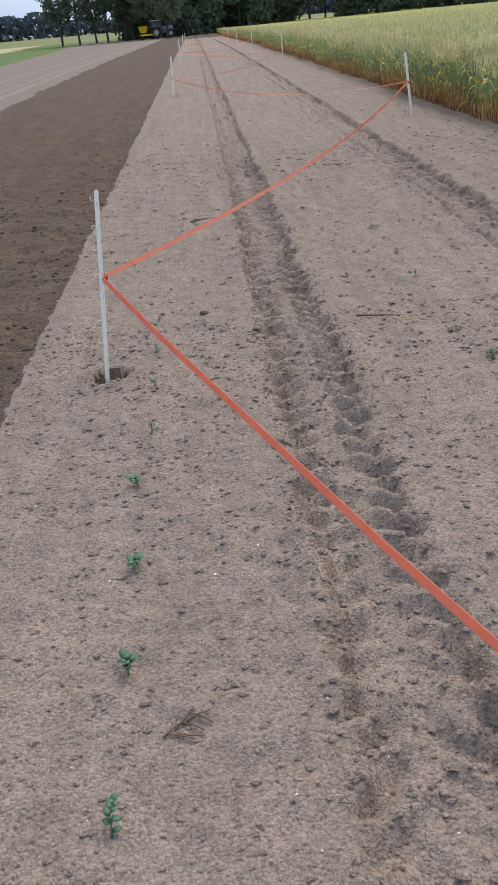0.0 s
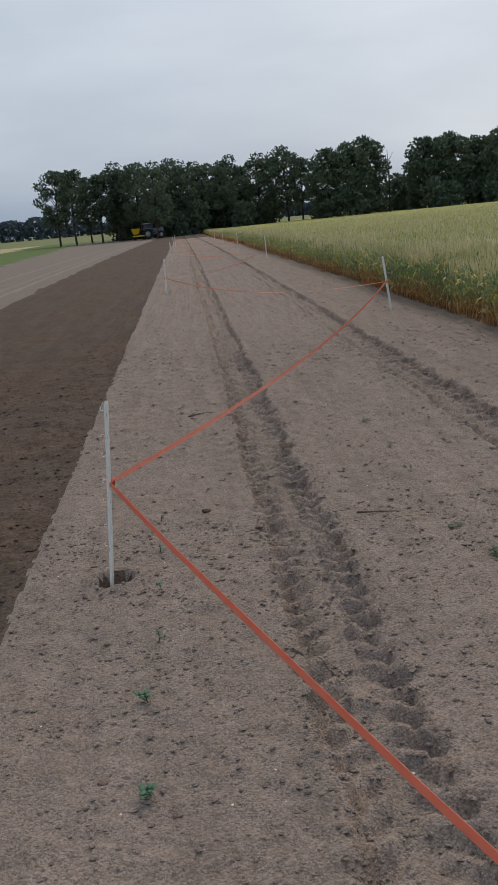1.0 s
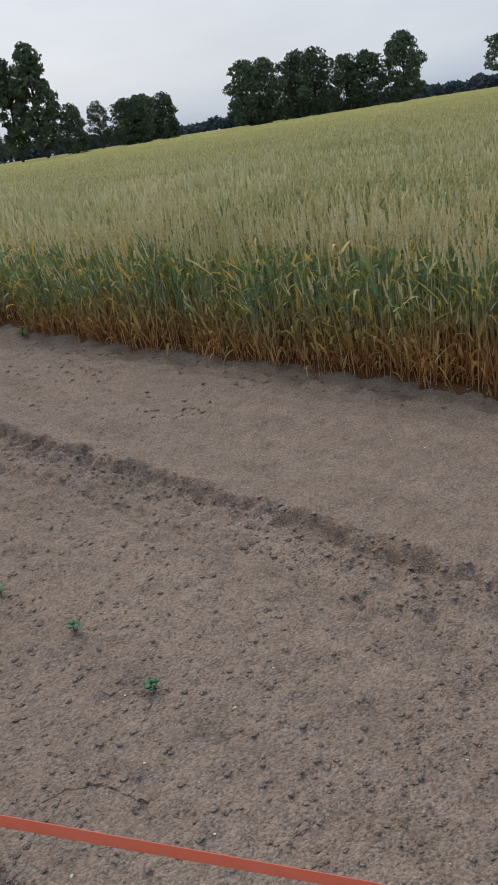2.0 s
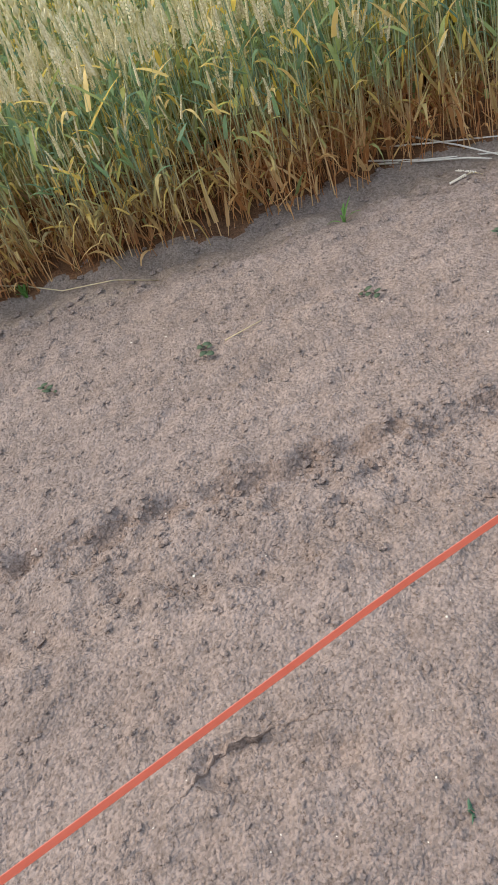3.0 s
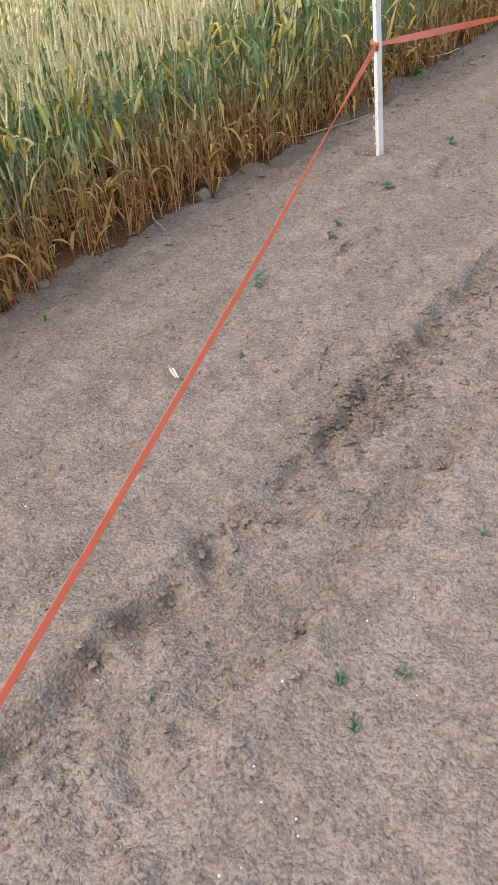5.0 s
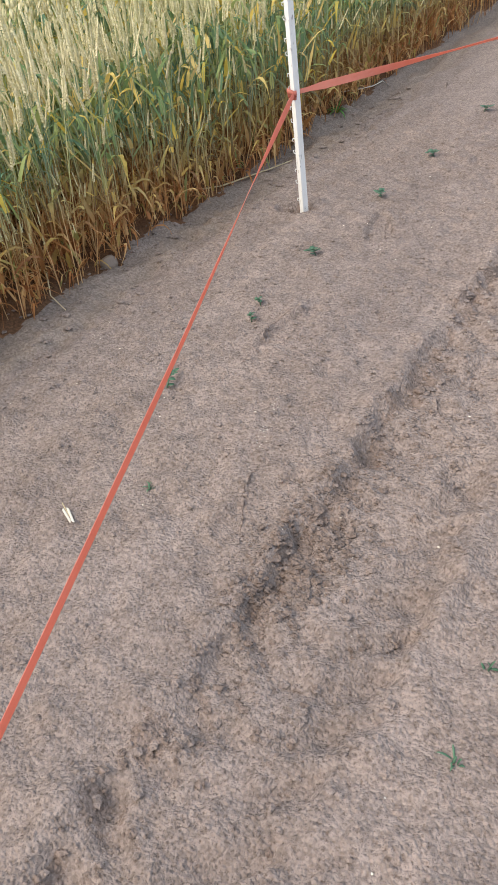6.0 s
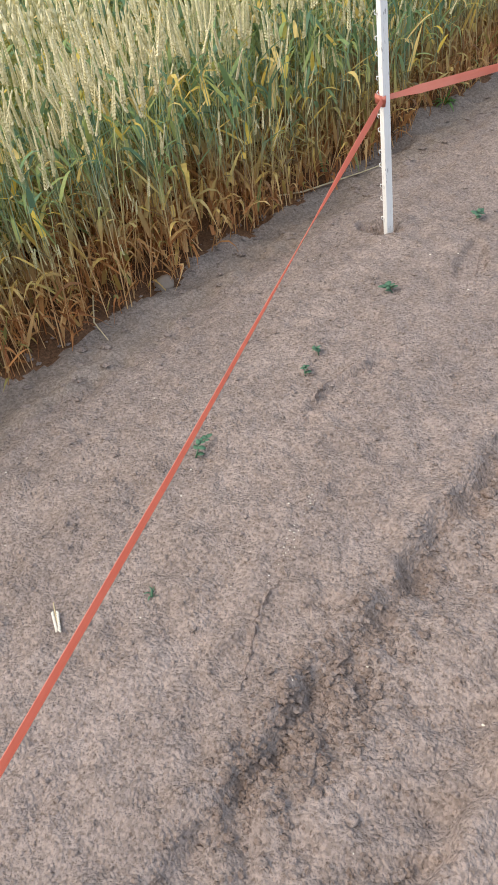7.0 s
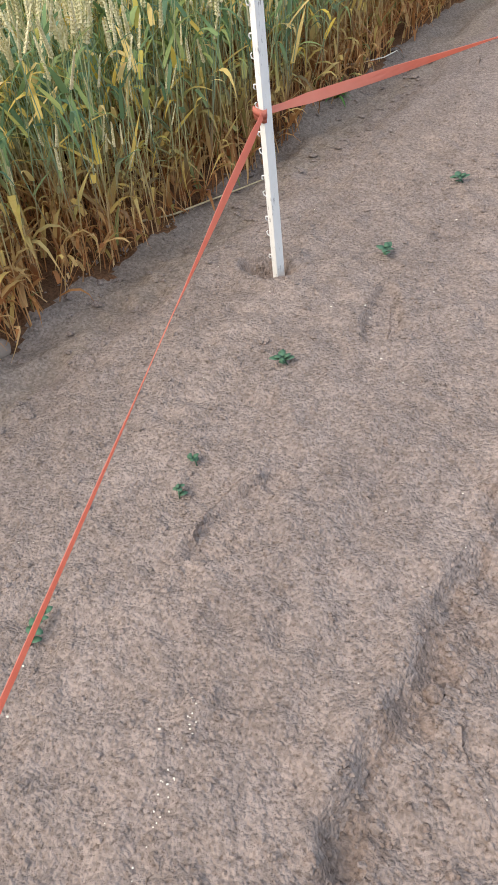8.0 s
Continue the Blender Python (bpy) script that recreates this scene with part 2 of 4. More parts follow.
# ---------------------------------------------------------------- helpers for meshes


def smooth(a, b, x):
    t = np.clip((np.asarray(x, float) - a) / (b - a), 0, 1)
    return t * t * (3 - 2 * t)


LATTICE = np.random.RandomState(7).rand(256, 256)


def vnoise(x, y, size, shift=0):
    """Smooth value noise from -1 to 1 with features of the given size."""
    ca, sa = math.cos(0.4 + 0.9 * shift), math.sin(0.4 + 0.9 * shift)
    u, v = (ca * x - sa * y) / size + 17.3 * shift + 1000, (sa * x + ca * y) / size + 31.7 * shift + 1000
    i, j = np.floor(u).astype(int), np.floor(v).astype(int)
    a, b = u - i, v - j
    a, b = a * a * (3 - 2 * a), b * b * (3 - 2 * b)
    g = lambda p, q: LATTICE[p % 256, q % 256]
    return 2 * ((g(i, j) * (1 - a) + g(i + 1, j) * a) * (1 - b) + (g(i, j + 1) * (1 - a) + g(i + 1, j + 1) * a) * b) - 1


def array_mesh(name, verts, faces, slots, mats, flat=True):
    """A mesh from arrays; all faces have the same number of corners."""
    me = bpy.data.meshes.new(name)
    k = faces.shape[1]
    me.vertices.add(len(verts))
    me.vertices.foreach_set("co", np.asarray(verts, np.float32).ravel())
    me.loops.add(faces.size)
    me.loops.foreach_set("vertex_index", faces.astype(np.int32).ravel())
    me.polygons.add(len(faces))
    me.polygons.foreach_set("loop_start", np.arange(0, faces.size, k, dtype=np.int32))
    for m in mats:
        me.materials.append(m)
    me.polygons.foreach_set("material_index", np.asarray(slots, np.int32))
    me.polygons.foreach_set("use_smooth", np.full(len(faces), not flat))
    me.update(calc_edges=True)
    me.validate()
    return me


def part(name, bm, material, parent=None, label="", smooth_faces=True):
    me = bpy.data.meshes.new(name)
    bm.to_mesh(me)
    bm.free()
    me.materials.append(material)
    if smooth_faces:
        me.polygons.foreach_set("use_smooth", np.ones(len(me.polygons), bool))
    ob = new(name, me)
    ob.parent = parent
    return tagged(ob, label)


def tube(bm, points, radii, sides=6, cap=True):
    """A bent, tapered round bar along the points."""
    rings = []
    for k, p in enumerate(points):
        p = Vector(p)
        way = (Vector(points[min(k + 1, len(points) - 1)]) - Vector(points[max(k - 1, 0)])).normalized()
        side = way.cross(Vector((0.31, 0.87, 0.38))).normalized()
        up = way.cross(side)
        r = radii[k] if isinstance(radii, (list, tuple)) else radii
        rings.append([bm.verts.new(p + r * (math.cos(a) * side + math.sin(a) * up)) for a in [2 * math.pi * s / sides for s in range(sides)]])
    for a, b in zip(rings, rings[1:]):
        for s in range(sides):
            bm.faces.new((a[s], a[(s + 1) % sides], b[(s + 1) % sides], b[s]))
    if cap:
        bm.faces.new(rings[0][::-1])
        bm.faces.new(rings[-1])
    return bm


def box(bm, lo, hi, bevel=0.0):
    c = [(a + b) / 2 for a, b in zip(lo, hi)]
    s = [b - a for a, b in zip(lo, hi)]
    made = bmesh.ops.create_cube(bm, size=1.0, matrix=Matrix.Translation(c) @ Matrix.Diagonal((*s, 1)))
    if bevel:
        edges = list({e for v in made["verts"] for e in v.link_edges})
        bmesh.ops.bevel(bm, geom=edges, offset=bevel, segments=2, affect="EDGES", profile=0.6)
    return bm


def blade(bm, base, heading, length, width, rise, droop, segs=5, thick=0.0006, fold=0.15):
    """A leaf: a folded strip with a little thickness that rises and bends over."""
    d = Vector((math.cos(heading), math.sin(heading), 0))
    side = Vector((-d.y, d.x, 0))
    rows = []
    for k in range(segs + 1):
        t = k / segs
        p = Vector(base) + d * length * t * math.cos(rise) + Vector((0, 0, 1)) * length * (t * math.sin(rise) - droop * t * t)
        w = width * 0.5 * max(0.04, math.sin(math.pi * (0.12 + 0.88 * t)) ** 0.7)
        up = Vector((0, 0, fold * w * 2))
        rows.append([bm.verts.new(p - side * w + up), bm.verts.new(p), bm.verts.new(p + side * w + up), bm.verts.new(p - Vector((0, 0, thick)))])
    for a, b in zip(rows, rows[1:]):
        bm.faces.new((a[0], a[1], b[1], b[0]))
        bm.faces.new((a[1], a[2], b[2], b[1]))
        bm.faces.new((a[2], a[3], b[3], b[2]))
        bm.faces.new((a[3], a[0], b[0], b[3]))
    return bm


# ---------------------------------------------------------------- ground

EDGE_X = 3.39          # foot of the wheat
STRIP_X = -0.83        # where the fresh tilled soil begins
RUTS = ((0.385, 0.15, 1.0), (1.83, 0.165, 0.4))   # middle, half width, how clear the tread is
STAKES_L = [(-0.447, 3.40), (-0.46, 18.0), (-0.48, 32.5), (-0.5, 47.5), (-0.52, 62.5)]
STAKES_R = [(2.866, -4.988), (2.775, 11.38), (2.82, 28.5), (2.84, 43.5), (2.86, 58.5), (2.88, 73.5)]
FOOTPRINTS = [(1.27, -0.33, -12), (1.41, -1.11, -4), (1.37, -1.93, 0), (2.445, -4.12, -4), (2.10, -3.37, -17), (2.90, -6.85, -25), (0.80, 1.30, -20), (2.49, -4.9, 20)]


def ground_height(x, y):
    near = 1 - smooth(14, 40, np.hypot(x, y))
    strip = smooth(STRIP_X - 0.05, STRIP_X + 0.06, x + 0.02 * vnoise(x, y, 0.25, 3)) * (1 - smooth(3.2, 3.5, x))
    tilled = 1 - smooth(STRIP_X - 0.05, STRIP_X + 0.06, x + 0.02 * vnoise(x, y, 0.25, 3))
    z = 0.010 * vnoise(x, y, 0.9, 1) + near * strip * (0.0055 * vnoise(x, y, 0.14, 2) + 0.0075 * vnoise(x, y, 0.055, 4) + 0.0065 * vnoise(x, y, 0.027, 5))
    z = z + tilled * (-0.02 + near * (0.014 * vnoise(x, y, 0.22, 6) + 0.014 * vnoise(x, y, 0.09, 7) + 0.009 * vnoise(x, y, 0.04, 8)))
    for k, (c, w, s) in enumerate(RUTS):
        wob = 0.018 * vnoise(y, y * 0, 0.8, 9 + k) + 0.014 * vnoise(x, y, 0.11, 40 + k) + 0.012 * vnoise(x, y, 0.045, 44 + k)
        tread = np.sin(2 * math.pi * (y + 0.8 * np.abs(x - c)) / 0.115 + math.pi * (x > c) + 0.7 * vnoise(x, y, 0.3, 46))
        d = (x - c + wob) / w
        d = d * (1 + 0.07 * s * tread * smooth(0.4, 0.9, np.abs(d)))
        inside = 1 - smooth(0.78 + 0.08 * s, 1.1 - 0.06 * s, np.abs(d) + 0.1 * vnoise(x, y, 0.06, 47) + 0.16 * vnoise(x, y, 0.2, 48))
        deep = (0.040 + 0.010 * smooth(2.5, 5.0, y)) if k == 0 else (0.021 + 0.026 * smooth(1.5, 4.5, y) + 0.007 * smooth(0.2, 0.9, (x - c) / w) * (1 - smooth(1.5, 4.5, y)))
        s = s + (1 - s) * 0.7 * smooth(2.0, 4.0, y)
        lug = np.tanh(3.2 * tread)
        keep = 0.85 + 0.4 * vnoise(x, y, 0.5, 11 + k)
        z = z - inside * (deep + 0.012 * vnoise(x, y, 0.3, 13))
        z = z + s * inside * smooth(0.1, 0.45, np.abs(d)) * (0.014 + 0.009 * smooth(1.5, 4.0, y)) * lug * keep
        z = z + inside * (0.014 * vnoise(x, y, 0.075, 15 + k) + 0.007 * vnoise(x, y, 0.033, 35 + k))
        ridge = np.exp(-((np.abs(d) - 1.2) / 0.18) ** 2)
        z = z + ridge * (0.010 + 0.016 * vnoise(x, y, 0.09, 17 + k))
    for c, dep in ((2.23, 0.010), (2.4, 0.006), (2.98, 0.009), (-0.02, 0.006), (0.86, 0.007), (1.3, 0.005), (-0.45, 0.005)):
        z = z - dep * np.exp(-((x - c + 0.012 * vnoise(y, x * 0, 0.6, 20)) / 0.022) ** 2) * (0.5 + 0.5 * vnoise(x, y, 0.35, 21))
    lump = smooth(3.02, 3.22, x) * (1 - smooth(3.6, 4.0, x))
    z = z + lump * near * (0.02 * vnoise(x, y, 0.16, 22) + 0.012 * vnoise(x, y, 0.06, 23)) - 0.022 * np.exp(-((x - 3.32 + 0.03 * vnoise(y, x * 0, 0.4, 24)) / 0.09) ** 2)
    z = z - near * 0.02 * smooth(3.05, 3.11, x + 0.05 * vnoise(x, y, 0.3, 55) + 0.02 * vnoise(x, y, 0.08, 56)) * (1 - smooth(3.25, 3.38, x))
    for fx, fy, turn in FOOTPRINTS:
        a = radians(turn)
        u = (x - fx) * -math.sin(a) + (y - fy) * math.cos(a)
        v = (x - fx) * math.cos(a) + (y - fy) * math.sin(a)
        half = 0.042 + 0.010 * np.cos((u - 0.06) / 0.14 * 2.4)
        q = np.sqrt((u / 0.145) ** 4 + (v / half) ** 4) + 0.12 * vnoise(x, y, 0.035, 25)
        sole = 1 - smooth(0.88, 1.0, q)
        z = z * (1 - 0.75 * sole) - sole * (0.010 - 0.003 * np.cos(u * 150) * smooth(0.0, 0.05, np.abs(u))) + 0.006 * np.exp(-((q - 1.14) / 0.1) ** 2)
        z = z - 0.004 * np.exp(-((q - 0.985) / 0.04) ** 2) * smooth(-0.02, 0.015, v)
    for sx, sy in STAKES_L[:2] + STAKES_R[:2]:
        r = np.hypot(x - sx - 0.02, (y - sy) * 1.3) + 0.02 * vnoise(x, y, 0.05, 26)
        z = z - (0.06 if sx < 0 else 0.042) * (1 - smooth(0.055, 0.09, r)) + (0.02 if sx < 0 else 0.012) * np.exp(-((r - 0.11) / 0.022) ** 2) * (0.8 + 0.5 * vnoise(x, y, 0.05, 27))
    z = z - 0.5 * smooth(25, 140, y) * (1 - smooth(2, 40, x)) - 0.3 * smooth(40, 160, y) * smooth(2, 40, x)
    z = z + 1.1 * smooth(18, 170, x) * (1 - smooth(190, 400, x))
    return z


def ground_at(x, y):
    return float(ground_height(np.array([float(x)]), np.array([float(y)]))[0])


def graded(spans, reach, grow):
    """Grid lines: even steps over each span (from, to, step), then ever wider ones out to the reach."""
    mid = []
    for lo, hi, step in spans:
        mid += list(np.linspace(lo, hi, int(round((hi - lo) / step)), endpoint=False))
    mid.append(spans[-1][1])
    up, s = [mid[-1]], spans[-1][2]
    while up[-1] < reach:
        s *= grow
        up.append(up[-1] + s)
    down, s = [mid[0]], spans[0][2]
    while down[-1] > -reach:
        s *= grow
        down.append(down[-1] - s)
    return np.array(down[:0:-1] + mid + up[1:])


def build_ground():
    gx = graded(((-5.4, -1.3, 0.07), (-1.3, 1.0, 0.015), (1.0, 2.7, 0.011), (2.7, 3.5, 0.014)), 3000, 1.13)
    gy = graded(((-6.0, 0.3, 0.0112), (0.3, 3.0, 0.015), (3.0, 9.0, 0.022)), 3000, 1.05)
    X, Y = np.meshgrid(gx, gy)
    Z = ground_height(X.ravel(), Y.ravel())
    V = np.stack([X.ravel(), Y.ravel(), Z], 1)
    nx, ny = len(gx), len(gy)
    i = (np.arange(ny - 1)[:, None] * nx + np.arange(nx - 1)[None, :]).ravel()
    F = np.stack([i, i + 1, i + nx + 1, i + nx], 1)
    C = V[F].mean(1)
    cx, cy = C[:, 0], C[:, 1]
    wob = 0.02 * vnoise(cx, cy, 0.25, 3) + 0.015 * vnoise(cx, cy, 0.06, 30)
    slot = np.full(len(F), 7)
    slot[cy < 150] = 4
    slot[(cx > -4.05 + 0.1 * vnoise(cx, cy, 1.2, 31)) & (cy < 150)] = 1
    slot[(cx + wob > STRIP_X) & (cy < 105)] = 0
    slot[(cx > 3.14 + 2 * wob) & (cy < 105)] = 3
    # Under the wheat: litter soil with shade in its colour.
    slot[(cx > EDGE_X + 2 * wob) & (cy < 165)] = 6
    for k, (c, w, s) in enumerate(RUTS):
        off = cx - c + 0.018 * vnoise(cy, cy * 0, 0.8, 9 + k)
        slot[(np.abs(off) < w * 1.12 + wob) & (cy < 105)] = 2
        # Banks of both ruts: moist tone with the bank's shade painted in.
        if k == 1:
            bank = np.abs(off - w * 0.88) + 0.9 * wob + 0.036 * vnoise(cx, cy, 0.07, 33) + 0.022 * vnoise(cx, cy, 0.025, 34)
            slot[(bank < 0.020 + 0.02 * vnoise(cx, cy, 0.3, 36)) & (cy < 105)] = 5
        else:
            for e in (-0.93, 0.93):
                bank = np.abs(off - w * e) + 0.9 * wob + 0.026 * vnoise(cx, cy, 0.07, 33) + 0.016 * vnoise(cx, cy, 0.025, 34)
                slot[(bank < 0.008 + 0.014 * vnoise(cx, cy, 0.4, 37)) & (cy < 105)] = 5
    # Inside the stake holes the soil is a darker tone.
    for sx, sy in STAKES_L[:1] + STAKES_R[:2]:
        slot[np.hypot(cx - sx - 0.02, (cy - sy) * 1.3) + 0.02 * vnoise(cx, cy, 0.05, 26) < (0.08 if sx < 0 else 0.072)] = 1 if sx < 0 else 5
    verge = -10.5 - 5.5 * (cy - 48) / 66
    slot[(cx < verge) & (cy > 30)] = 7
    slot[(cx < verge - 9) & (cy > 30)] = 8
    slot[cx < -30] = 8
    far = (cy > 175) | (cx > 190) | (cx < -260) | (cy < -120)
    slot[far] = 9
    me = array_mesh("ground", V, F, slot, [M_SOIL, M_TILLED, M_RUT, M_FURROW, M_DRY, M_MOIST_SHADE, M_UNDER, M_GRASS, M_STUBBLE, M_MEADOW], flat=False)
    return tagged(new("ground", me), "dry grey-brown sandy field soil with tractor wheel ruts and footprints", "ground", kind="structure")


build_ground()

# ---------------------------------------------------------------- wheat


def plant_template(rng, detail):
    """One wheat plant of unit scale: corners, triangles and slots (0 stem, 1 leaf, 2 ear)."""
    V, F, S = [], [], []
    H = rng.uniform(0.56, 0.68)
    bend = rng.uniform(0.0, 0.07)

    def axis_at(z):
        return np.array([bend * (z / H) ** 2, 0, z])

    def ring_bar(zs, rs, sides, slot):
        base = len(V)
        for z, r in zip(zs, rs):
            c = axis_at(z)
            for s in range(sides):
                a = 2 * math.pi * s / sides
                V.append(c + np.array([r * math.cos(a), r * math.sin(a), 0]))
        for k in range(len(zs) - 1):
            for s in range(sides):
                a, b = base + k * sides + s, base + k * sides + (s + 1) % sides
                F.extend([(a, b, b + sides), (a, b + sides, a + sides)])
                S.extend([slot, slot])

    low = 0.0 if detail > 0 else 0.3
    if detail == 2:
        ring_bar((0, 0.3 * H, 0.7 * H, H), (0.0024, 0.0021, 0.0017, 0.0012), 3, 0)
    else:
        ring_bar((low, H), (0.0024, 0.0016), 3, 0)

    def leaf(z, length, width, rise, droop, heading, segs):
        d = np.array([math.cos(heading), math.sin(heading), 0])
        n = np.array([-d[1], d[0], 0])
        base = len(V)
        twist = rng.uniform(-0.9, 0.9)
        for k in range(segs + 1):
            t = k / segs
            p = axis_at(z) + d * length * t * math.cos(rise) * (1 - 0.25 * t) + np.array([0, 0, length * (t * math.sin(rise) - droop * t * t)])
            w = width * 0.6 * (0.55 + 0.45 * math.sin(math.pi * min(1, 0.25 + t))) * (1 - t ** 3) + 0.0004
            q = n * math.cos(twist * t) + np.array([0, 0, 1]) * math.sin(twist * t)
            V.append(p - q * w)
            V.append(p + q * w)
        for k in range(segs):
            a = base + 2 * k
            F.extend([(a, a + 1, a + 3), (a, a + 3, a + 2)])
            S.extend([1, 1])

    if detail == 3:
        V.clear(), F.clear(), S.clear()
        H = rng.uniform(0.16, 0.3)
        ring_bar((0, H), (0.0022, 0.0014), 3, 0)
        for _ in range(3):
            leaf(rng.uniform(0.03, H), rng.uniform(0.1, 0.22), rng.uniform(0.007, 0.012), rng.uniform(0.4, 1.2), rng.uniform(0.6, 1.5), rng.uniform(0, 6.28), 4)
        return np.array(V), np.array(F), np.array(S)
    if detail == 2:
        for z, n in ((0.06, 1), (0.16, 1), (0.3, 1), (0.42, 1), (0.53, 1)):
            if rng.rand() < (0.5 if z < 0.25 else 0.62):
                up = rng.uniform(0.5, 1.3)
                leaf(z * H / 0.62, rng.uniform(0.14, 0.28), rng.uniform(0.009, 0.017), up, rng.uniform(0.2, 1.2), rng.uniform(0, 6.28), 5)
    elif detail == 1:
        for z in (0.16, 0.3, 0.45, 0.54):
            if rng.rand() < 0.65:
                leaf(z * H / 0.62, rng.uniform(0.18, 0.34), rng.uniform(0.014, 0.024), rng.uniform(0.5, 1.3), rng.uniform(0.3, 1.3), rng.uniform(0, 6.28), 3)
    else:
        if rng.rand() < 0.6:
            leaf(0.52 * H / 0.62, rng.uniform(0.12, 0.2), 0.014, rng.uniform(0.6, 1.3), rng.uniform(0.2, 0.9), rng.uniform(0, 6.28), 2)
    L = rng.uniform(0.09, 0.115)
    tilt = rng.uniform(0, 0.35)
    e0 = axis_at(H)
    way = np.array([math.sin(tilt), 0, math.cos(tilt)])
    if detail == 2:
        count = 10
        for k in range(count * 2):
            t = (k // 2 + 0.5 * (k % 2)) / count
            c = e0 + way * L * t
            out = np.array([0, 1 if k % 2 else -1, 0.0])
            w = 0.0076 * (1 - 0.5 * t)
            tip = c + way * 0.015 + out * w * 0.9
            base = len(V)
            V.extend([c, c + way * 0.006 + out * w * 1.25, c + way * 0.006 + np.array([w * 0.8, 0, 0]), c + way * 0.006 - np.array([w * 0.8, 0, 0]), tip])
            for f in ((0, 1, 2), (0, 3, 1), (4, 2, 1), (4, 1, 3), (4, 3, 2)):
                F.append(tuple(base + j for j in f))
                S.append(2)
    else:
        sides = 3
        rings = 6 if detail == 1 else 3
        base = len(V)
        for k in range(rings):
            t = k / (rings - 1)
            r = 0.0085 * (0.35 + 0.65 * math.sin(math.pi * min(1.0, 0.2 + 0.75 * t))) * (1.25 if k % 2 else 0.85) * (1 if detail else 1.3)
            for s in range(sides):
                a = 2 * math.pi * (s + 0.5 * (k % 2)) / sides
                V.append(e0 + way * L * t + np.array([r * math.cos(a) * 0.8, r * math.sin(a), 0]))
        for k in range(rings - 1):
            for s in range(sides):
                a, b = base + k * sides + s, base + k * sides + (s + 1) % sides
                F.extend([(a, b, b + sides), (a, b + sides, a + sides)])
                S.extend([2, 2])
    return np.array(V), np.array(F), np.array(S)


def spread(rng, templates, px, py, size, lean=0.07, outward=0.0):
    """Copies of the templates at the places, each turned, leaned and sized."""
    n = len(px)
    pick = rng.randint(0, len(templates), n)
    AV, AF, AS, base = [], [], [], 0
    for k, (V, F, S) in enumerate(templates):
        m = np.where(pick == k)[0]
        if not len(m):
            continue
        yaw = rng.uniform(0, 2 * math.pi, len(m))
        c, s = np.cos(yaw)[:, None], np.sin(yaw)[:, None]
        sz = size[m][:, None]
        x = (V[None, :, 0] * c - V[None, :, 1] * s) * sz
        y = (V[None, :, 0] * s + V[None, :, 1] * c) * sz
        z = np.repeat(V[None, :, 2], len(m), 0) * sz
        lx = rng.normal(0, lean, len(m))[:, None] - outward
        ly = rng.normal(0, lean, len(m))[:, None]
        x = x + lx * z + px[m][:, None]
        y = y + ly * z + py[m][:, None]
        z = z * (1 - 0.5 * (lx ** 2 + ly ** 2)) + (ground_height(px[m], py[m]) - 0.01)[:, None]
        AV.append(np.stack([x, y, z], 2).reshape(-1, 3))
        AF.append((F[None] + base + (np.arange(len(m)) * len(V))[:, None, None]).reshape(-1, 3))
        AS.append(np.tile(S, len(m)))
        base += len(m) * len(V)
    return np.concatenate(AV), np.concatenate(AF), np.concatenate(AS), base


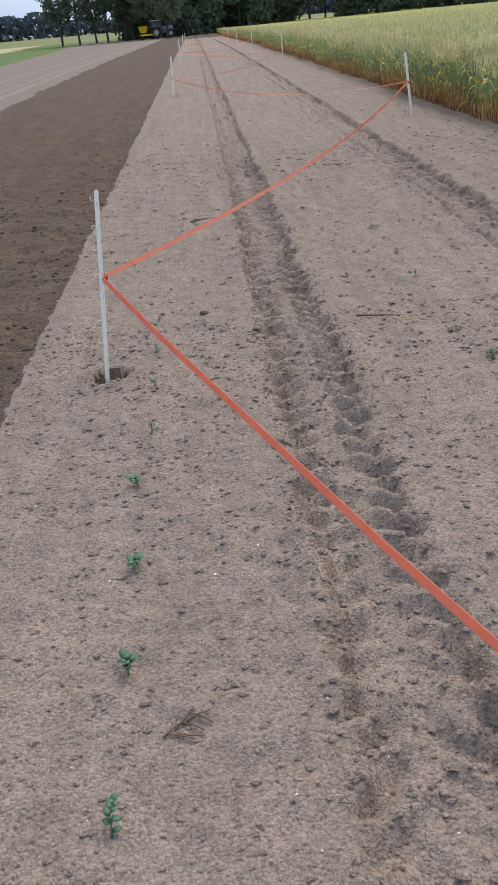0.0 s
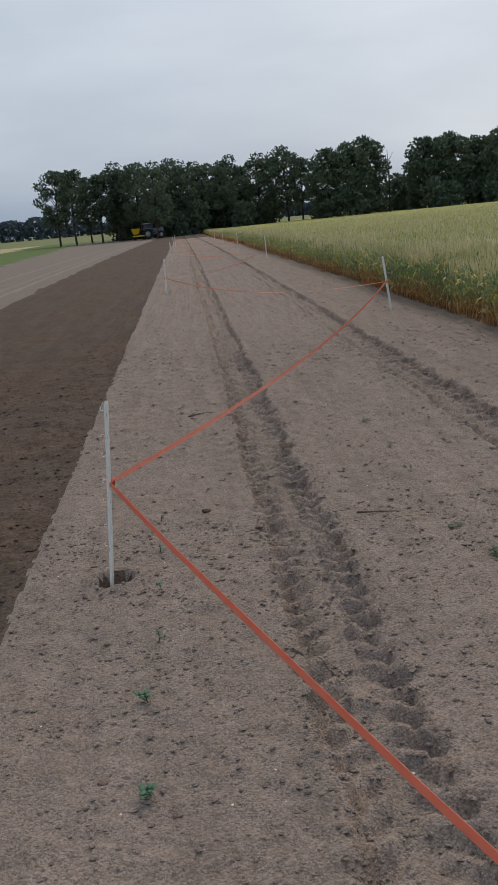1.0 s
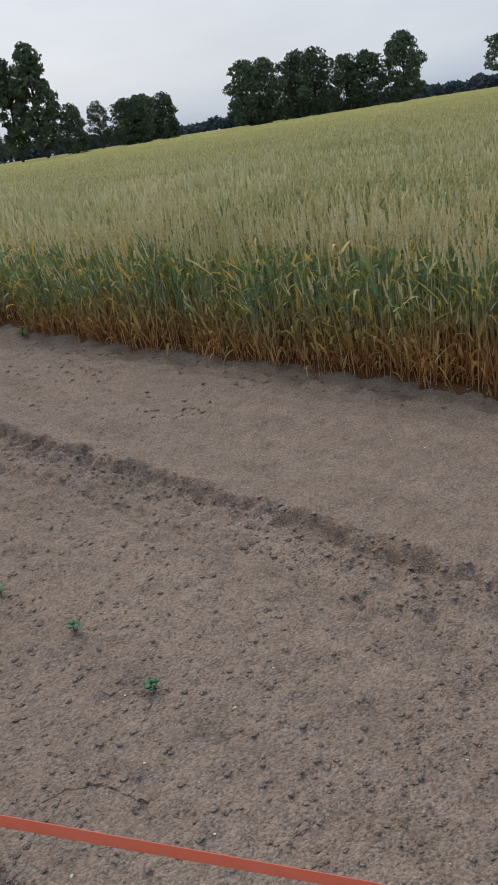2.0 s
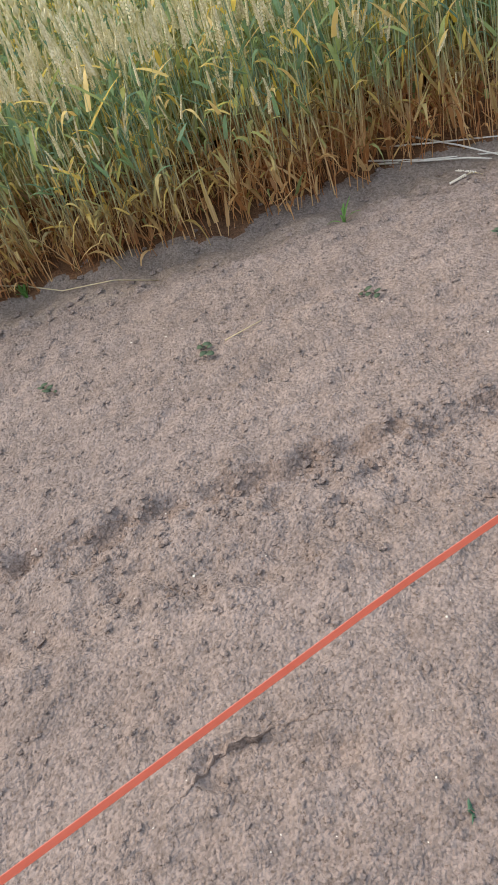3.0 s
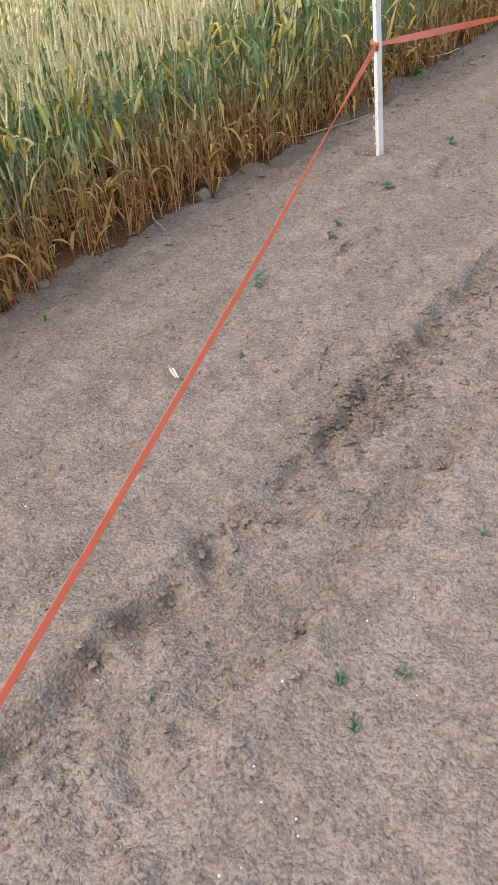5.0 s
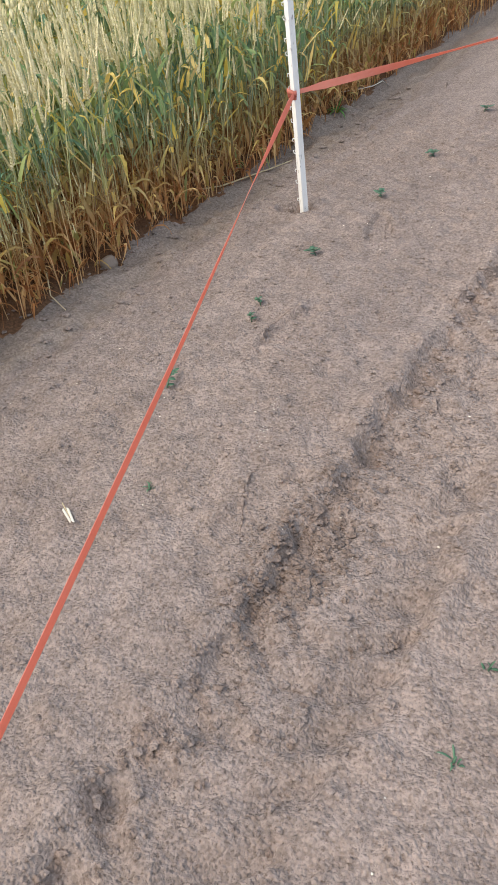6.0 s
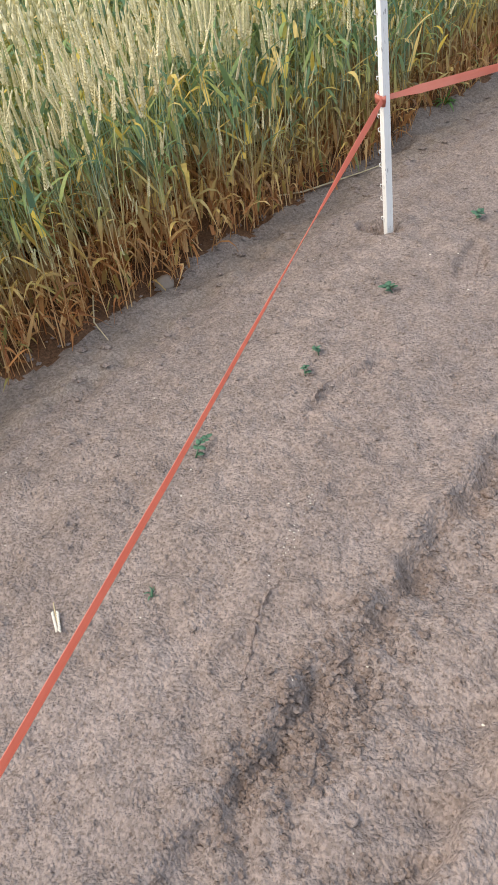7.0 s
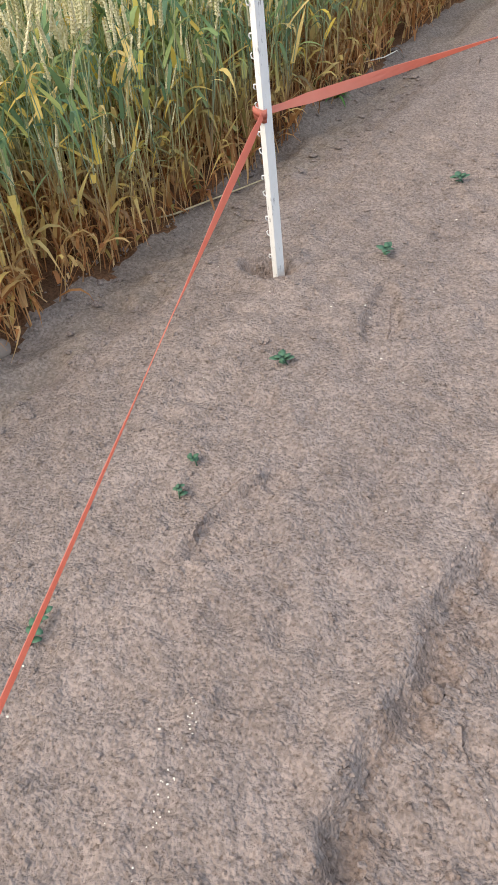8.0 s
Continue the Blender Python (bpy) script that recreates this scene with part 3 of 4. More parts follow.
def build_wheat():
    rng = np.random.RandomState(3)
    T2 = [plant_template(rng, 2) for _ in range(14)]
    T1 = [plant_template(rng, 1) for _ in range(10)]
    T0 = [plant_template(rng, 0) for _ in range(8)]
    T3 = [plant_template(rng, 3) for _ in range(10)]
    chunks = []

    def rows(x0, x1, y0, y1, per, tpl, lo, hi, lean=0.07, outward=0.0, jitter=0.03):
        n = int((x1 - x0) * (y1 - y0) * per)
        x, y = rng.uniform(x0, x1, n), rng.uniform(y0, y1, n)
        lane = 0.12
        x = np.maximum(EDGE_X - 0.02, EDGE_X + np.round((x - EDGE_X) / lane) * lane + rng.normal(0, jitter, n))
        x = x + 0.03 * vnoise(y, y * 0, 0.5, 50)
        gap = np.where(y > 5.5, vnoise(x, y, 0.22, 51) > -0.5, (vnoise(x, y, 0.35, 51) > -0.93) | (x < EDGE_X + 0.1))
        x, y = x[gap], y[gap]
        tall = 0.5 * (lo + hi) + 0.5 * (hi - lo) * vnoise(x, y, 0.5, 52) + rng.normal(0, 0.06, len(x))
        chunks.append(spread(rng, tpl, x, y, tall, lean, outward))

    rows(EDGE_X, EDGE_X + 0.75, -8.5, 5.5, 440, T2, 0.9, 1.12, 0.075, 0.03)
    rows(EDGE_X, EDGE_X + 0.12, -8.5, 8.0, 330, T2, 0.35, 1.0, 0.14, 0.08)
    rows(EDGE_X - 0.02, EDGE_X + 0.35, -8.5, 7.0, 210, T3, 0.6, 1.25, 0.25, 0.08)
    rows(EDGE_X + 0.75, EDGE_X + 3.0, -9.5, 5.5, 290, T1, 0.98, 1.14)
    rows(EDGE_X, EDGE_X + 0.6, 5.5, 16, 300, T1, 0.9, 1.12, 0.09, 0.05)
    rows(EDGE_X, EDGE_X + 0.3, 5.5, 22, 240, T2, 0.8, 1.1, 0.1, 0.05)
    rows(EDGE_X, EDGE_X + 0.6, -12, -8.5, 260, T1, 0.9, 1.12, 0.09, 0.05)
    rows(EDGE_X + 0.6, EDGE_X + 4.5, 5.5, 14, 170, T0, 1.0, 1.16)
    rows(EDGE_X + 3.0, EDGE_X + 6, -10, 5.5, 160, T0, 1.0, 1.16)
    rows(EDGE_X, EDGE_X + 0.6, 16, 45, 150, T1, 0.95, 1.15, 0.1, 0.05)
    rows(EDGE_X, EDGE_X + 0.5, 45, 105, 32, T1, 1.0, 1.2, 0.1, 0.05)
    # ears farther into the field, thinning out with distance
    n = 40000
    r, a = 5.5 * (1 + 14 * rng.rand(n) ** 2.0), rng.uniform(radians(-2), radians(98), n)
    x, y = EDGE_X + r * np.sin(a), 1 + r * np.cos(a)
    k = (x > EDGE_X + 0.3) & ~((x < EDGE_X + 4.5) & (y < 14)) & ~((x < EDGE_X + 6) & (y < 5.5))
    x, y = x[k], y[k]
    chunks.append(spread(rng, T0, x, y, 1.06 + 0.08 * vnoise(x, y, 1.5, 53)))
    V, F, S, off = [], [], [], 0
    for v, f, s, n in chunks:
        V.append(v), F.append(f + off), S.append(s)
        off += n
    me = array_mesh("wheat", np.concatenate(V), np.concatenate(F), np.concatenate(S), [M_STEM, M_LEAF, M_EAR])
    tagged(new("wheat", me), "ripening wheat with pale ears, green leaves and dry brown lower stems", "wheat crop", kind="stuff")


build_wheat()


def build_canopy():
    """The closed top of the crop, seen only from far off, with its side along the strip."""
    gx = np.concatenate([np.arange(4.0, 12, 0.22), np.geomspace(12, 190, 120)])
    gy = np.concatenate([-np.geomspace(120, 9, 40), np.arange(-8.6, 16, 0.22), np.geomspace(16.2, 172, 260)])
    X, Y = np.meshgrid(gx, gy)
    x, y = X.ravel(), Y.ravel()
    top = 0.50 + 0.035 * vnoise(x, y, 0.5, 60) + 0.03 * vnoise(x, y, 1.7, 61) + 0.05 * vnoise(x, y, 14, 62)
    far = smooth(20, 60, np.hypot(x, y))
    top = top + 0.12 * far
    top = np.where(x < 4.05, 0.1, top)
    Z = ground_height(x, y) + top
    xs = x.copy()
    xs[x < 4.05] = np.where(y[x < 4.05] > 14, EDGE_X + 0.42, 4.0)
    sec = (np.abs(x - gx[1]) < 1e-6)
    xs[sec] = np.where(y[sec] > 14, EDGE_X + 0.5, x[sec])
    V = np.stack([xs, y, Z], 1)
    nx, ny = len(gx), len(gy)
    i = (np.arange(ny - 1)[:, None] * nx + np.arange(nx - 1)[None, :]).ravel()
    F = np.stack([i, i + 1, i + nx + 1, i + nx], 1)
    me = array_mesh("wheat_field", V, F, np.zeros(len(F), int), [M_CANOPY], flat=False)
    tagged(new("wheat_field", me), "wide field of ripening yellow-green wheat", "wheat field", kind="stuff")


build_canopy()

# ---------------------------------------------------------------- fence stakes


def stake(x, y, height, lean_x, lean_y, turn, hooks, label, size=1.0):
    """A white plastic fence stake: an angled profile with small wire hooks along one flange."""
    top = new("fence_stake")
    tagged(top, label, "fence stake", "stakes along the strip")
    top.matrix_world = pose(x, y, 0 if abs(y) < 14 else ground_at(x, y), 0, lean_x, 0) @ pose(0, 0, 0, lean_y, 0, 0) @ pose(0, 0, 0, 0, 0, turn)
    bm = bmesh.new()
    outline = [(-0.004, -0.004), (0.024, -0.003), (0.024, 0.001), (0.0015, 0.0005), (0.0, 0.018), (-0.004, 0.018)]
    zs = (-0.06, height * 0.5, height - 0.012, height)
    rings = [[bm.verts.new((size * px * (1 if k < 3 else 0.75), size * py * (1 if k < 3 else 0.75), z)) for px, py in outline] for k, z in enumerate(zs)]
    n = len(outline)
    for a, b in zip(rings, rings[1:]):
        for s in range(n):
            bm.faces.new((a[s], a[(s + 1) % n], b[(s + 1) % n], b[s]))
    bm.faces.new(rings[0][::-1])
    bm.faces.new(rings[-1])
    part("profile", bm, M_POST, top, smooth_faces=False)
    for k in range(hooks):
        z = 0.05 + (height - 0.09) * k / max(1, hooks - 1)
        hb = bmesh.new()
        s = 1 if k % 2 else -1
        tube(hb, [(-0.002, 0.016, z), (-0.004, 0.026, z + 0.002 * s), (-0.004, 0.029, z + 0.010 * s), (-0.003, 0.024, z + 0.014 * s)], [0.0022, 0.0022, 0.002, 0.0016], 5)
        part("wire_hook", hb, M_POST, top)
    return top


stake(*STAKES_L[0], 0.75, 5.3, -4.0, 60, 8, "white plastic fence stake leaning in a dug hole", 0.54)
stake(*STAKES_R[0], 0.86, -0.4, 0.0, 250, 14, "white plastic fence stake with wire hooks by the wheat", 0.98)
stake(*STAKES_R[1], 0.75, -7.5, 0.5, 20, 8, "white plastic fence stake leaning beside the wheat edge", 0.9)
for px, py in STAKES_L[1:]:
    stake(px, py, 0.78, random.uniform(-3, 3), random.uniform(-2, 2), 40, 5, "distant white fence stake along the tilled soil")
for px, py in STAKES_R[2:]:
    stake(px, py, 0.78, random.uniform(-5, 1), random.uniform(-2, 2), 20, 5, "distant white fence stake along the wheat")

# ---------------------------------------------------------------- barrier tape


def tape_span(a, b, sag, twists, bow, parent, width=0.028):
    """A ribbon hung between two stakes, sagging and turning about its length."""
    a, b = Vector(a), Vector(b)
    n = max(40, int((b - a).length * 14))
    way = (b - a).normalized()
    side = way.cross(Vector((0, 0, 1))).normalized()
    up = side.cross(way)
    bm = bmesh.new()
    rows = []
    for k in range(n + 1):
        t = k / n
        p = a.lerp(b, t) - Vector((0, 0, 4 * sag * t * (1 - t))) - side * bow(t)
        ang = twists(t)
        d = side * math.cos(ang) + up * math.sin(ang)
        w = width * (0.5 if 0.015 < t < 0.985 else 0.32)
        nrm = way.cross(d) * 0.0006
        rows.append([bm.verts.new(p - d * w + nrm), bm.verts.new(p + nrm * 2.5), bm.verts.new(p + d * w + nrm), bm.verts.new(p + d * w - nrm), bm.verts.new(p - nrm * 0.5), bm.verts.new(p - d * w - nrm)])
    for r, q in zip(rows, rows[1:]):
        for s in range(6):
            bm.faces.new((r[s], r[(s + 1) % 6], q[(s + 1) % 6], q[s]))
    bm.faces.new(rows[0][::-1])
    bm.faces.new(rows[-1])
    return part("tape_span", bm, M_TAPE, parent, smooth_faces=False)


def tie(p, parent, turn):
    """The loop of tape round a stake."""
    bm = bmesh.new()
    for k, (dz, r) in enumerate(((-0.006, 0.0165), (0.004, 0.018))):
        pts = [(r * math.cos(s * 0.63 + turn) + 0.006, r * math.sin(s * 0.63 + turn) + 0.006, dz + 0.006 * math.sin(s)) for s in range(11)]
        rows = [[bm.verts.new((x, y, z - 0.012)), bm.verts.new((x * 1.08, y * 1.08, z)), bm.verts.new((x, y, z + 0.012)), bm.verts.new((x * 0.9, y * 0.9, z))] for x, y, z in pts]
        for a, b in zip(rows, rows[1:]):
            for s in range(4):
                bm.faces.new((a[s], a[(s + 1) % 4], b[(s + 1) % 4], b[s]))
    ob = part("knot", bm, M_TAPE, parent)
    ob.location = p
    return ob


def build_tape():
    top = new("barrier_tape")
    tagged(top, "orange-red plastic barrier tape zigzagging between white stakes", "barrier tape")
    pts = [Vector((-0.47, -13.5, 0.4)), Vector((2.868, -4.995, 0.455)), Vector((-0.41, 3.45, 0.405)), Vector((2.725, 11.38, 0.40))]
    for k in range(1, 5):
        for x, y in (STAKES_L[k], STAKES_R[k + 1]):
            pts.append(Vector((x, y, ground_at(x, y) + 0.38)))
    turns = (
        lambda t: float(np.interp(t, (0, 0.7, 0.85, 0.905, 0.93, 0.96, 1), (2.3, 2.4, 2.45, 2.62, 2.2, 1.35, 0.9))),
        lambda t: float(np.interp(t, (0, 0.05, 0.10, 0.15, 0.22, 0.36, 0.43, 0.62, 0.74, 1), (1.4, 1.55, 2.12, 1.9, 1.75, 1.8, 1.87, 1.85, 1.62, 1.55))),
        lambda t: -1.2 + 0.12 * math.sin(7 * t),
    )
    drift = (
        lambda t: 0.0,
        lambda t: float(np.interp(t, (0, 0.05, 0.1, 0.2, 0.31, 0.41, 0.47, 0.52, 0.6, 0.66, 0.73, 0.77, 0.84, 0.92, 1), (0, -0.008, -0.014, -0.02, -0.036, -0.055, -0.076, -0.088, -0.08, -0.045, 0.018, 0.024, 0.02, 0.016, 0))),
        lambda t: 0.0,
    )
    for k, (a, b) in enumerate(zip(pts, pts[1:])):
        twist = turns[k] if k < 3 else (lambda t, k=k: 0.8 + 0.9 * math.sin(6 * t + k))
        bow = drift[k] if k < 3 else (lambda t: 0.0)
        tape_span(a, b, (0.10, 0.075, 0.14)[k] if k < 3 else 0.22, twist, bow, top, (0.028, 0.028, 0.021)[k] if k < 3 else 0.014)
    for k, p in enumerate(pts[1:]):
        tie(p, top, k)


build_tape()

# ---------------------------------------------------------------- seedlings in their rows


def leaflet(bm, p, heading, size, tilt):
    """A small rounded, cupped leaf with thickness."""
    d = Vector((math.cos(heading), math.sin(heading), 0))
    s = Vector((-d.y, d.x, 0))
    up = Vector((0, 0, 1))
    n = 8
    ring = []
    for k in range(n):
        a = 2 * math.pi * k / n
        u, v = 0.5 + 0.5 * math.cos(a), 0.36 * math.sin(a) * (1.0 - 0.3 * math.cos(a))
        ring.append(bm.verts.new(Vector(p) + size * (d * u + s * v + up * (u * math.sin(tilt) + 0.35 * abs(v)))))
    mid = bm.verts.new(Vector(p) + size * (d * 0.5 + up * (0.5 * math.sin(tilt) - 0.02)))
    low = bm.verts.new(Vector(p) + size * (d * 0.5 + up * (0.5 * math.sin(tilt) - 0.06)))
    for k in range(n):
        bm.faces.new((ring[k], ring[(k + 1) % n], mid))
        bm.faces.new((ring[(k + 1) % n], ring[k], low))
    return bm


def seedling(seed, leaves, length, size, withered=False):
    rng = random.Random(seed)
    top = new("seedling")
    mat = M_WITHER if withered else M_SEEDLING
    h = rng.uniform(0, 6.28)
    pts = [(0, 0, -0.01)]
    for k in range(1, 6):
        t = k / 5
        pts.append((math.cos(h) * length * t + rng.uniform(-1, 1) * 0.004, math.sin(h) * length * t + rng.uniform(-1, 1) * 0.004, (0.010 if withered else 0.012 + 0.02 * math.sin(2.6 * t))))
    part("stem", tube(bmesh.new(), pts, [0.0022, 0.002, 0.0018, 0.0016, 0.0013, 0.001], 5), M_STICK if withered else mat, top)
    for k in range(leaves):
        t = (k + 0.6) / leaves
        j = min(4, int(t * 5))
        p = Vector(pts[j]).lerp(Vector(pts[j + 1]), t * 5 - j)
        part("leaf", leaflet(bmesh.new(), p + Vector((0, 0, 0.002)), (h + (1 if k % 2 else -1) * rng.uniform(0.6, 1.6)) if length > 0.05 else k * 2.4 + rng.uniform(-0.4, 0.4), size * rng.uniform(0.65, 1.2), rng.uniform(-0.15, 0.7)), mat, top)
    return top


KINDS = [
    (seedling(1, 9, 0.058, 0.019), "small green seedling with rounded leaves in dry soil"),
    (seedling(2, 9, 0.022, 0.026), "small green seedling with rounded leaves in dry soil"),
    (seedling(3, 6, 0.016, 0.02), "tiny green seedling with rounded leaves in dry soil"),
    (seedling(4, 5, 0.085, 0.026, True), "withered dark seedling lying on dry soil"),
    (seedling(5, 6, 0.07, 0.028, True), "withered grey-green seedling lying on dry soil"),
]
ROWS = {
    -0.25: ((1.21, 0), (1.63, 1), (2.04, 1), (2.46, 1), (2.85, 2), (3.26, 2), (3.63, 2), (4.02, 2)),
    1.10: ((-2.1, 2), (-1.61, 0), (1.55, 1), (1.962, 1), (2.335, 1), (2.808, 2), (3.198, 4), (3.572, 4), (4.395, 2), (4.84, 4), (5.56, 4)),
    2.60: ((0.62, 3), (0.063, 3), (-0.39, 4), (-0.874, 3), (-1.344, 3), (-1.79, 3), (-2.31, 4), (-3.683, 0), (-4.11, 2), (-4.20, 2), (-4.60, 1), (-5.18, 1), (-5.72, 1), (-6.4, 1)),
}
used = set()
HEADINGS = {-3.683: -128, -1.61: -128, 1.21: 42}   # where the long seedlings point
for row_x, plants in ROWS.items():
    for py, kind in plants:
        px = row_x + random.uniform(-0.015, 0.015)
        src, text = KINDS[kind]
        m = pose(px, py, ground_at(px, py) + 0.006, 0, 0, HEADINGS.get(py, random.uniform(0, 360))) @ Matrix.Diagonal((*[random.uniform(0.85, 1.05)] * 2, 0.75, 1))
        if kind in used:
            ob = copy_thing(src, m)
        else:
            ob = src
            ob.matrix_world = m
            used.add(kind)
        tagged(ob, text, "seedling", "seedlings in rows")

# ---------------------------------------------------------------- weeds and grass along the wheat


def grass_plant(name, x, y, blades, height, width, label, mat, spread_out=0.9, seed=0):
    rng = random.Random(seed)
    top = new(name)
    top.location = (x, y, ground_at(x, y) - 0.004)
    tagged(top, label, "weed")
    for k in range(blades):
        part("blade", blade(bmesh.new(), (rng.uniform(-1, 1) * 0.006, rng.uniform(-1, 1) * 0.006, 0), rng.uniform(0, 6.28), height * rng.uniform(0.7, 1.2), width * rng.uniform(0.8, 1.2),
                            rng.uniform(0.75, 1.4) * (1.25 - 0.3 * spread_out), spread_out * rng.uniform(0.2, 0.8)), mat, top)
    return top


def shoot(x, y, height, label, seed):
    """A young grassy shoot: a pale upright stem with blades that arch over from its upper half."""
    rng = random.Random(seed)
    top = new("maize_shoot")
    top.location = (x, y, ground_at(x, y) - 0.004)
    tagged(top, label, "weed")
    part("stem", tube(bmesh.new(), [(0, 0, -0.01), (0.004, -0.002, height * 0.5), (0.002, 0.004, height)], [0.0045, 0.004, 0.003], 7), M_CHAFF, top, "pale whitish stem")
    for k in range(5):
        z = height * (0.45 + 0.13 * k)
        part("blade", blade(bmesh.new(), (0.003, 0, z), k * 2.6 + rng.uniform(-0.4, 0.4), rng.uniform(0.1, 0.15), rng.uniform(0.015, 0.021), rng.uniform(0.7, 1.1), rng.uniform(0.9, 1.4), 7), M_MAIZE, top)
    return top


shoot(2.84, -2.07, 0.09, "pale green grassy shoot with bent blades", 1)
shoot(3.06, -2.36, 0.075, "pale green grassy shoot beside the wheat", 2)
grass_plant("weed", 3.285, -2.03, 14, 0.13, 0.024, "leafy bright green weed at the wheat's foot", M_WEED, 0.8, 3)
grass_plant("weed", 2.872, -1.646, 4, 0.05, 0.012, "tiny yellow-green weed in bare soil", M_MAIZE, 0.5, 4)
grass_plant("weed", 3.145, -0.98, 6, 0.11, 0.008, "thin green grass weed in bare soil", M_WEED, 1.2, 5)
grass_plant("weed", 3.19, -2.97, 5, 0.07, 0.009, "small yellow-green weed near the wheat", M_MAIZE, 0.7, 6)
grass_plant("weed", 3.44, -3.25, 16, 0.1, 0.014, "spreading green weed under the wheat", M_WEED, 1.1, 7)
grass_plant("weed", 3.17, -3.22, 5, 0.05, 0.008, "small green weed near the wheat", M_WEED, 0.9, 8)
grass_plant("weed", 3.36, -6.3, 16, 0.1, 0.014, "spreading green weed under the wheat", M_WEED, 1.1, 9)
grass_plant("weed", 3.38, 0.2, 12, 0.09, 0.012, "feathery green weed under the wheat", M_WEED, 0.7, 10)
grass_plant("weed", 3.30, 6.0, 14, 0.12, 0.014, "low green weed at the wheat's foot", M_WEED, 1.0, 11)
for k, (px, py) in enumerate(((1.47, -2.55), (1.49, -2.41), (1.492, -2.937), (1.501, -3.136), (1.56, -2.47), (2.39, -3.3), (1.09, -0.6))):
    grass_plant("grass_tuft", px, py, 7, 0.035, 0.005, "tiny green grass tuft in dry soil", M_SEEDLING, 0.9, 20 + k)

# ---------------------------------------------------------------- straw, ears and sticks on the ground


def stalk(name, points, radius, mat, label, category="straw"):
    bm = bmesh.new()
    pts = [(x, y, ground_at(x, y) + z) for x, y, z in points]
    tube(bm, pts, [radius * (1 - 0.4 * k / (len(pts) - 1)) for k in range(len(pts))], 6)
    return tagged(part(name, bm, mat), label, category)


def fallen_ear(x, y, turn, length=0.075):
    """A fallen wheat ear: overlapping grains in two rows on a short stalk."""
    top = new("wheat_ear")
    top.matrix_world = pose(x, y, ground_at(x, y) + 0.008, 0, 0, turn)
    tagged(top, "pale dry wheat ear lying on the soil", "wheat ear")
    part("stalk", tube(bmesh.new(), [(-0.03, 0, -0.003), (0, 0, 0), (length, 0.002, 0)], [0.0015, 0.0015, 0.0008], 5), M_STRAW, top)
    for k in range(16):
        t = (k + 0.5) / 16
        bm = bmesh.new()
        s = 1 if k % 2 else -1
        bmesh.ops.create_icosphere(bm, subdivisions=1, radius=1.0, matrix=Matrix.Translation((length * t, s * 0.0045 * (1.2 - 0.6 * t), 0.001)) @ Matrix.Rotation(s * 0.45, 4, "Z") @ Matrix.Diagonal((0.0065, 0.0026, 0.0028, 1)))
        part("grain", bm, M_CHAFF, top)
    return top


fallen_ear(2.535, -3.15, 148, 0.058)
fallen_ear(3.15, -1.43, 110)
fallen_ear(3.17, -1.47, 35)
stalk("straw", ((3.52, 0.42, 0.03), (3.42, 0.2, 0.02), (3.3, 0.05, 0.008), (3.24, -0.06, 0.02), (3.22, -0.15, 0.025), (3.21, -0.3, 0.005)), 0.0028, M_STRAW, "long bent dry straw lying along the wheat")
stalk("straw", ((3.58, -1.2, 0.03), (3.45, -1.4, 0.02), (3.36, -1.72, 0.01)), 0.0042, M_CHAFF, "bundle straw lying flat beside the wheat")
stalk("straw", ((3.5, -1.16, 0.02), (3.38, -1.35, 0.012), (3.27, -1.7, 0.01)), 0.0042, M_CHAFF, "bundle straw lying flat beside the wheat")
stalk("straw", ((3.55, -1.35, 0.04), (3.38, -1.5, 0.02), (3.21, -1.62, 0.008)), 0.0042, M_CHAFF, "bundle straw lying flat beside the wheat")
stalk("straw", ((3.45, -1.2, 0.015), (3.3, -1.5, 0.012), (3.24, -1.56, 0.01)), 0.0042, M_CHAFF, "bundle straw lying flat beside the wheat")
stalk("straw", ((3.24, -1.64, 0.008), (3.2, -1.76, 0.006)), 0.0035, M_STRAW, "short broken straw on bare soil")
stalk("straw", ((3.54, -6.56, 0.02), (3.44, -6.69, 0.012), (3.364, -6.777, 0.03), (3.33, -6.84, 0.05), (3.318, -6.89, 0.008)), 0.0036, M_CHAFF, "pale bent straw lying out of the wheat")
stalk("straw", ((3.50, -5.02, 0.02), (3.40, -5.2, 0.012), (3.28, -5.45, 0.012), (3.22, -5.53, 0.006)), 0.004, M_STRAW, "dry straw with a frayed end")
stalk("straw", ((3.46, -4.1, 0.05), (3.38, -4.02, 0.02), (3.3, -4.0, 0.004)), 0.003, M_STRAW, "bent straw leaning out of the wheat")
stalk("straw", ((2.6, -0.46, 0.004), (2.62, -0.58, 0.005)), 0.0025, M_STRAW, "thin straw piece on bare soil")
stalk("straw", ((0.43, 2.85, -0.05), (0.425, 2.86, -0.02), (0.42, 2.88, 0.0)), 0.004, M_CHAFF, "pale straw stub standing in the rut")
stalk("stick", ((0.68, 3.82, 0.004), (0.76, 3.81, 0.008), (0.86, 3.83, 0.005)), 0.005, M_STICK, "dark weathered stick lying on dry soil", "stick")
stalk("stick", ((-0.1, 6.22, 0.005), (0.0, 6.25, 0.008), (0.08, 6.3, 0.004)), 0.006, M_STICK, "dark weathered stick lying on dry soil", "stick")
stalk("stick", ((0.9, 3.76, 0.004), (1.0, 3.74, 0.006)), 0.003, M_STRAW, "pale straw piece on bare soil")
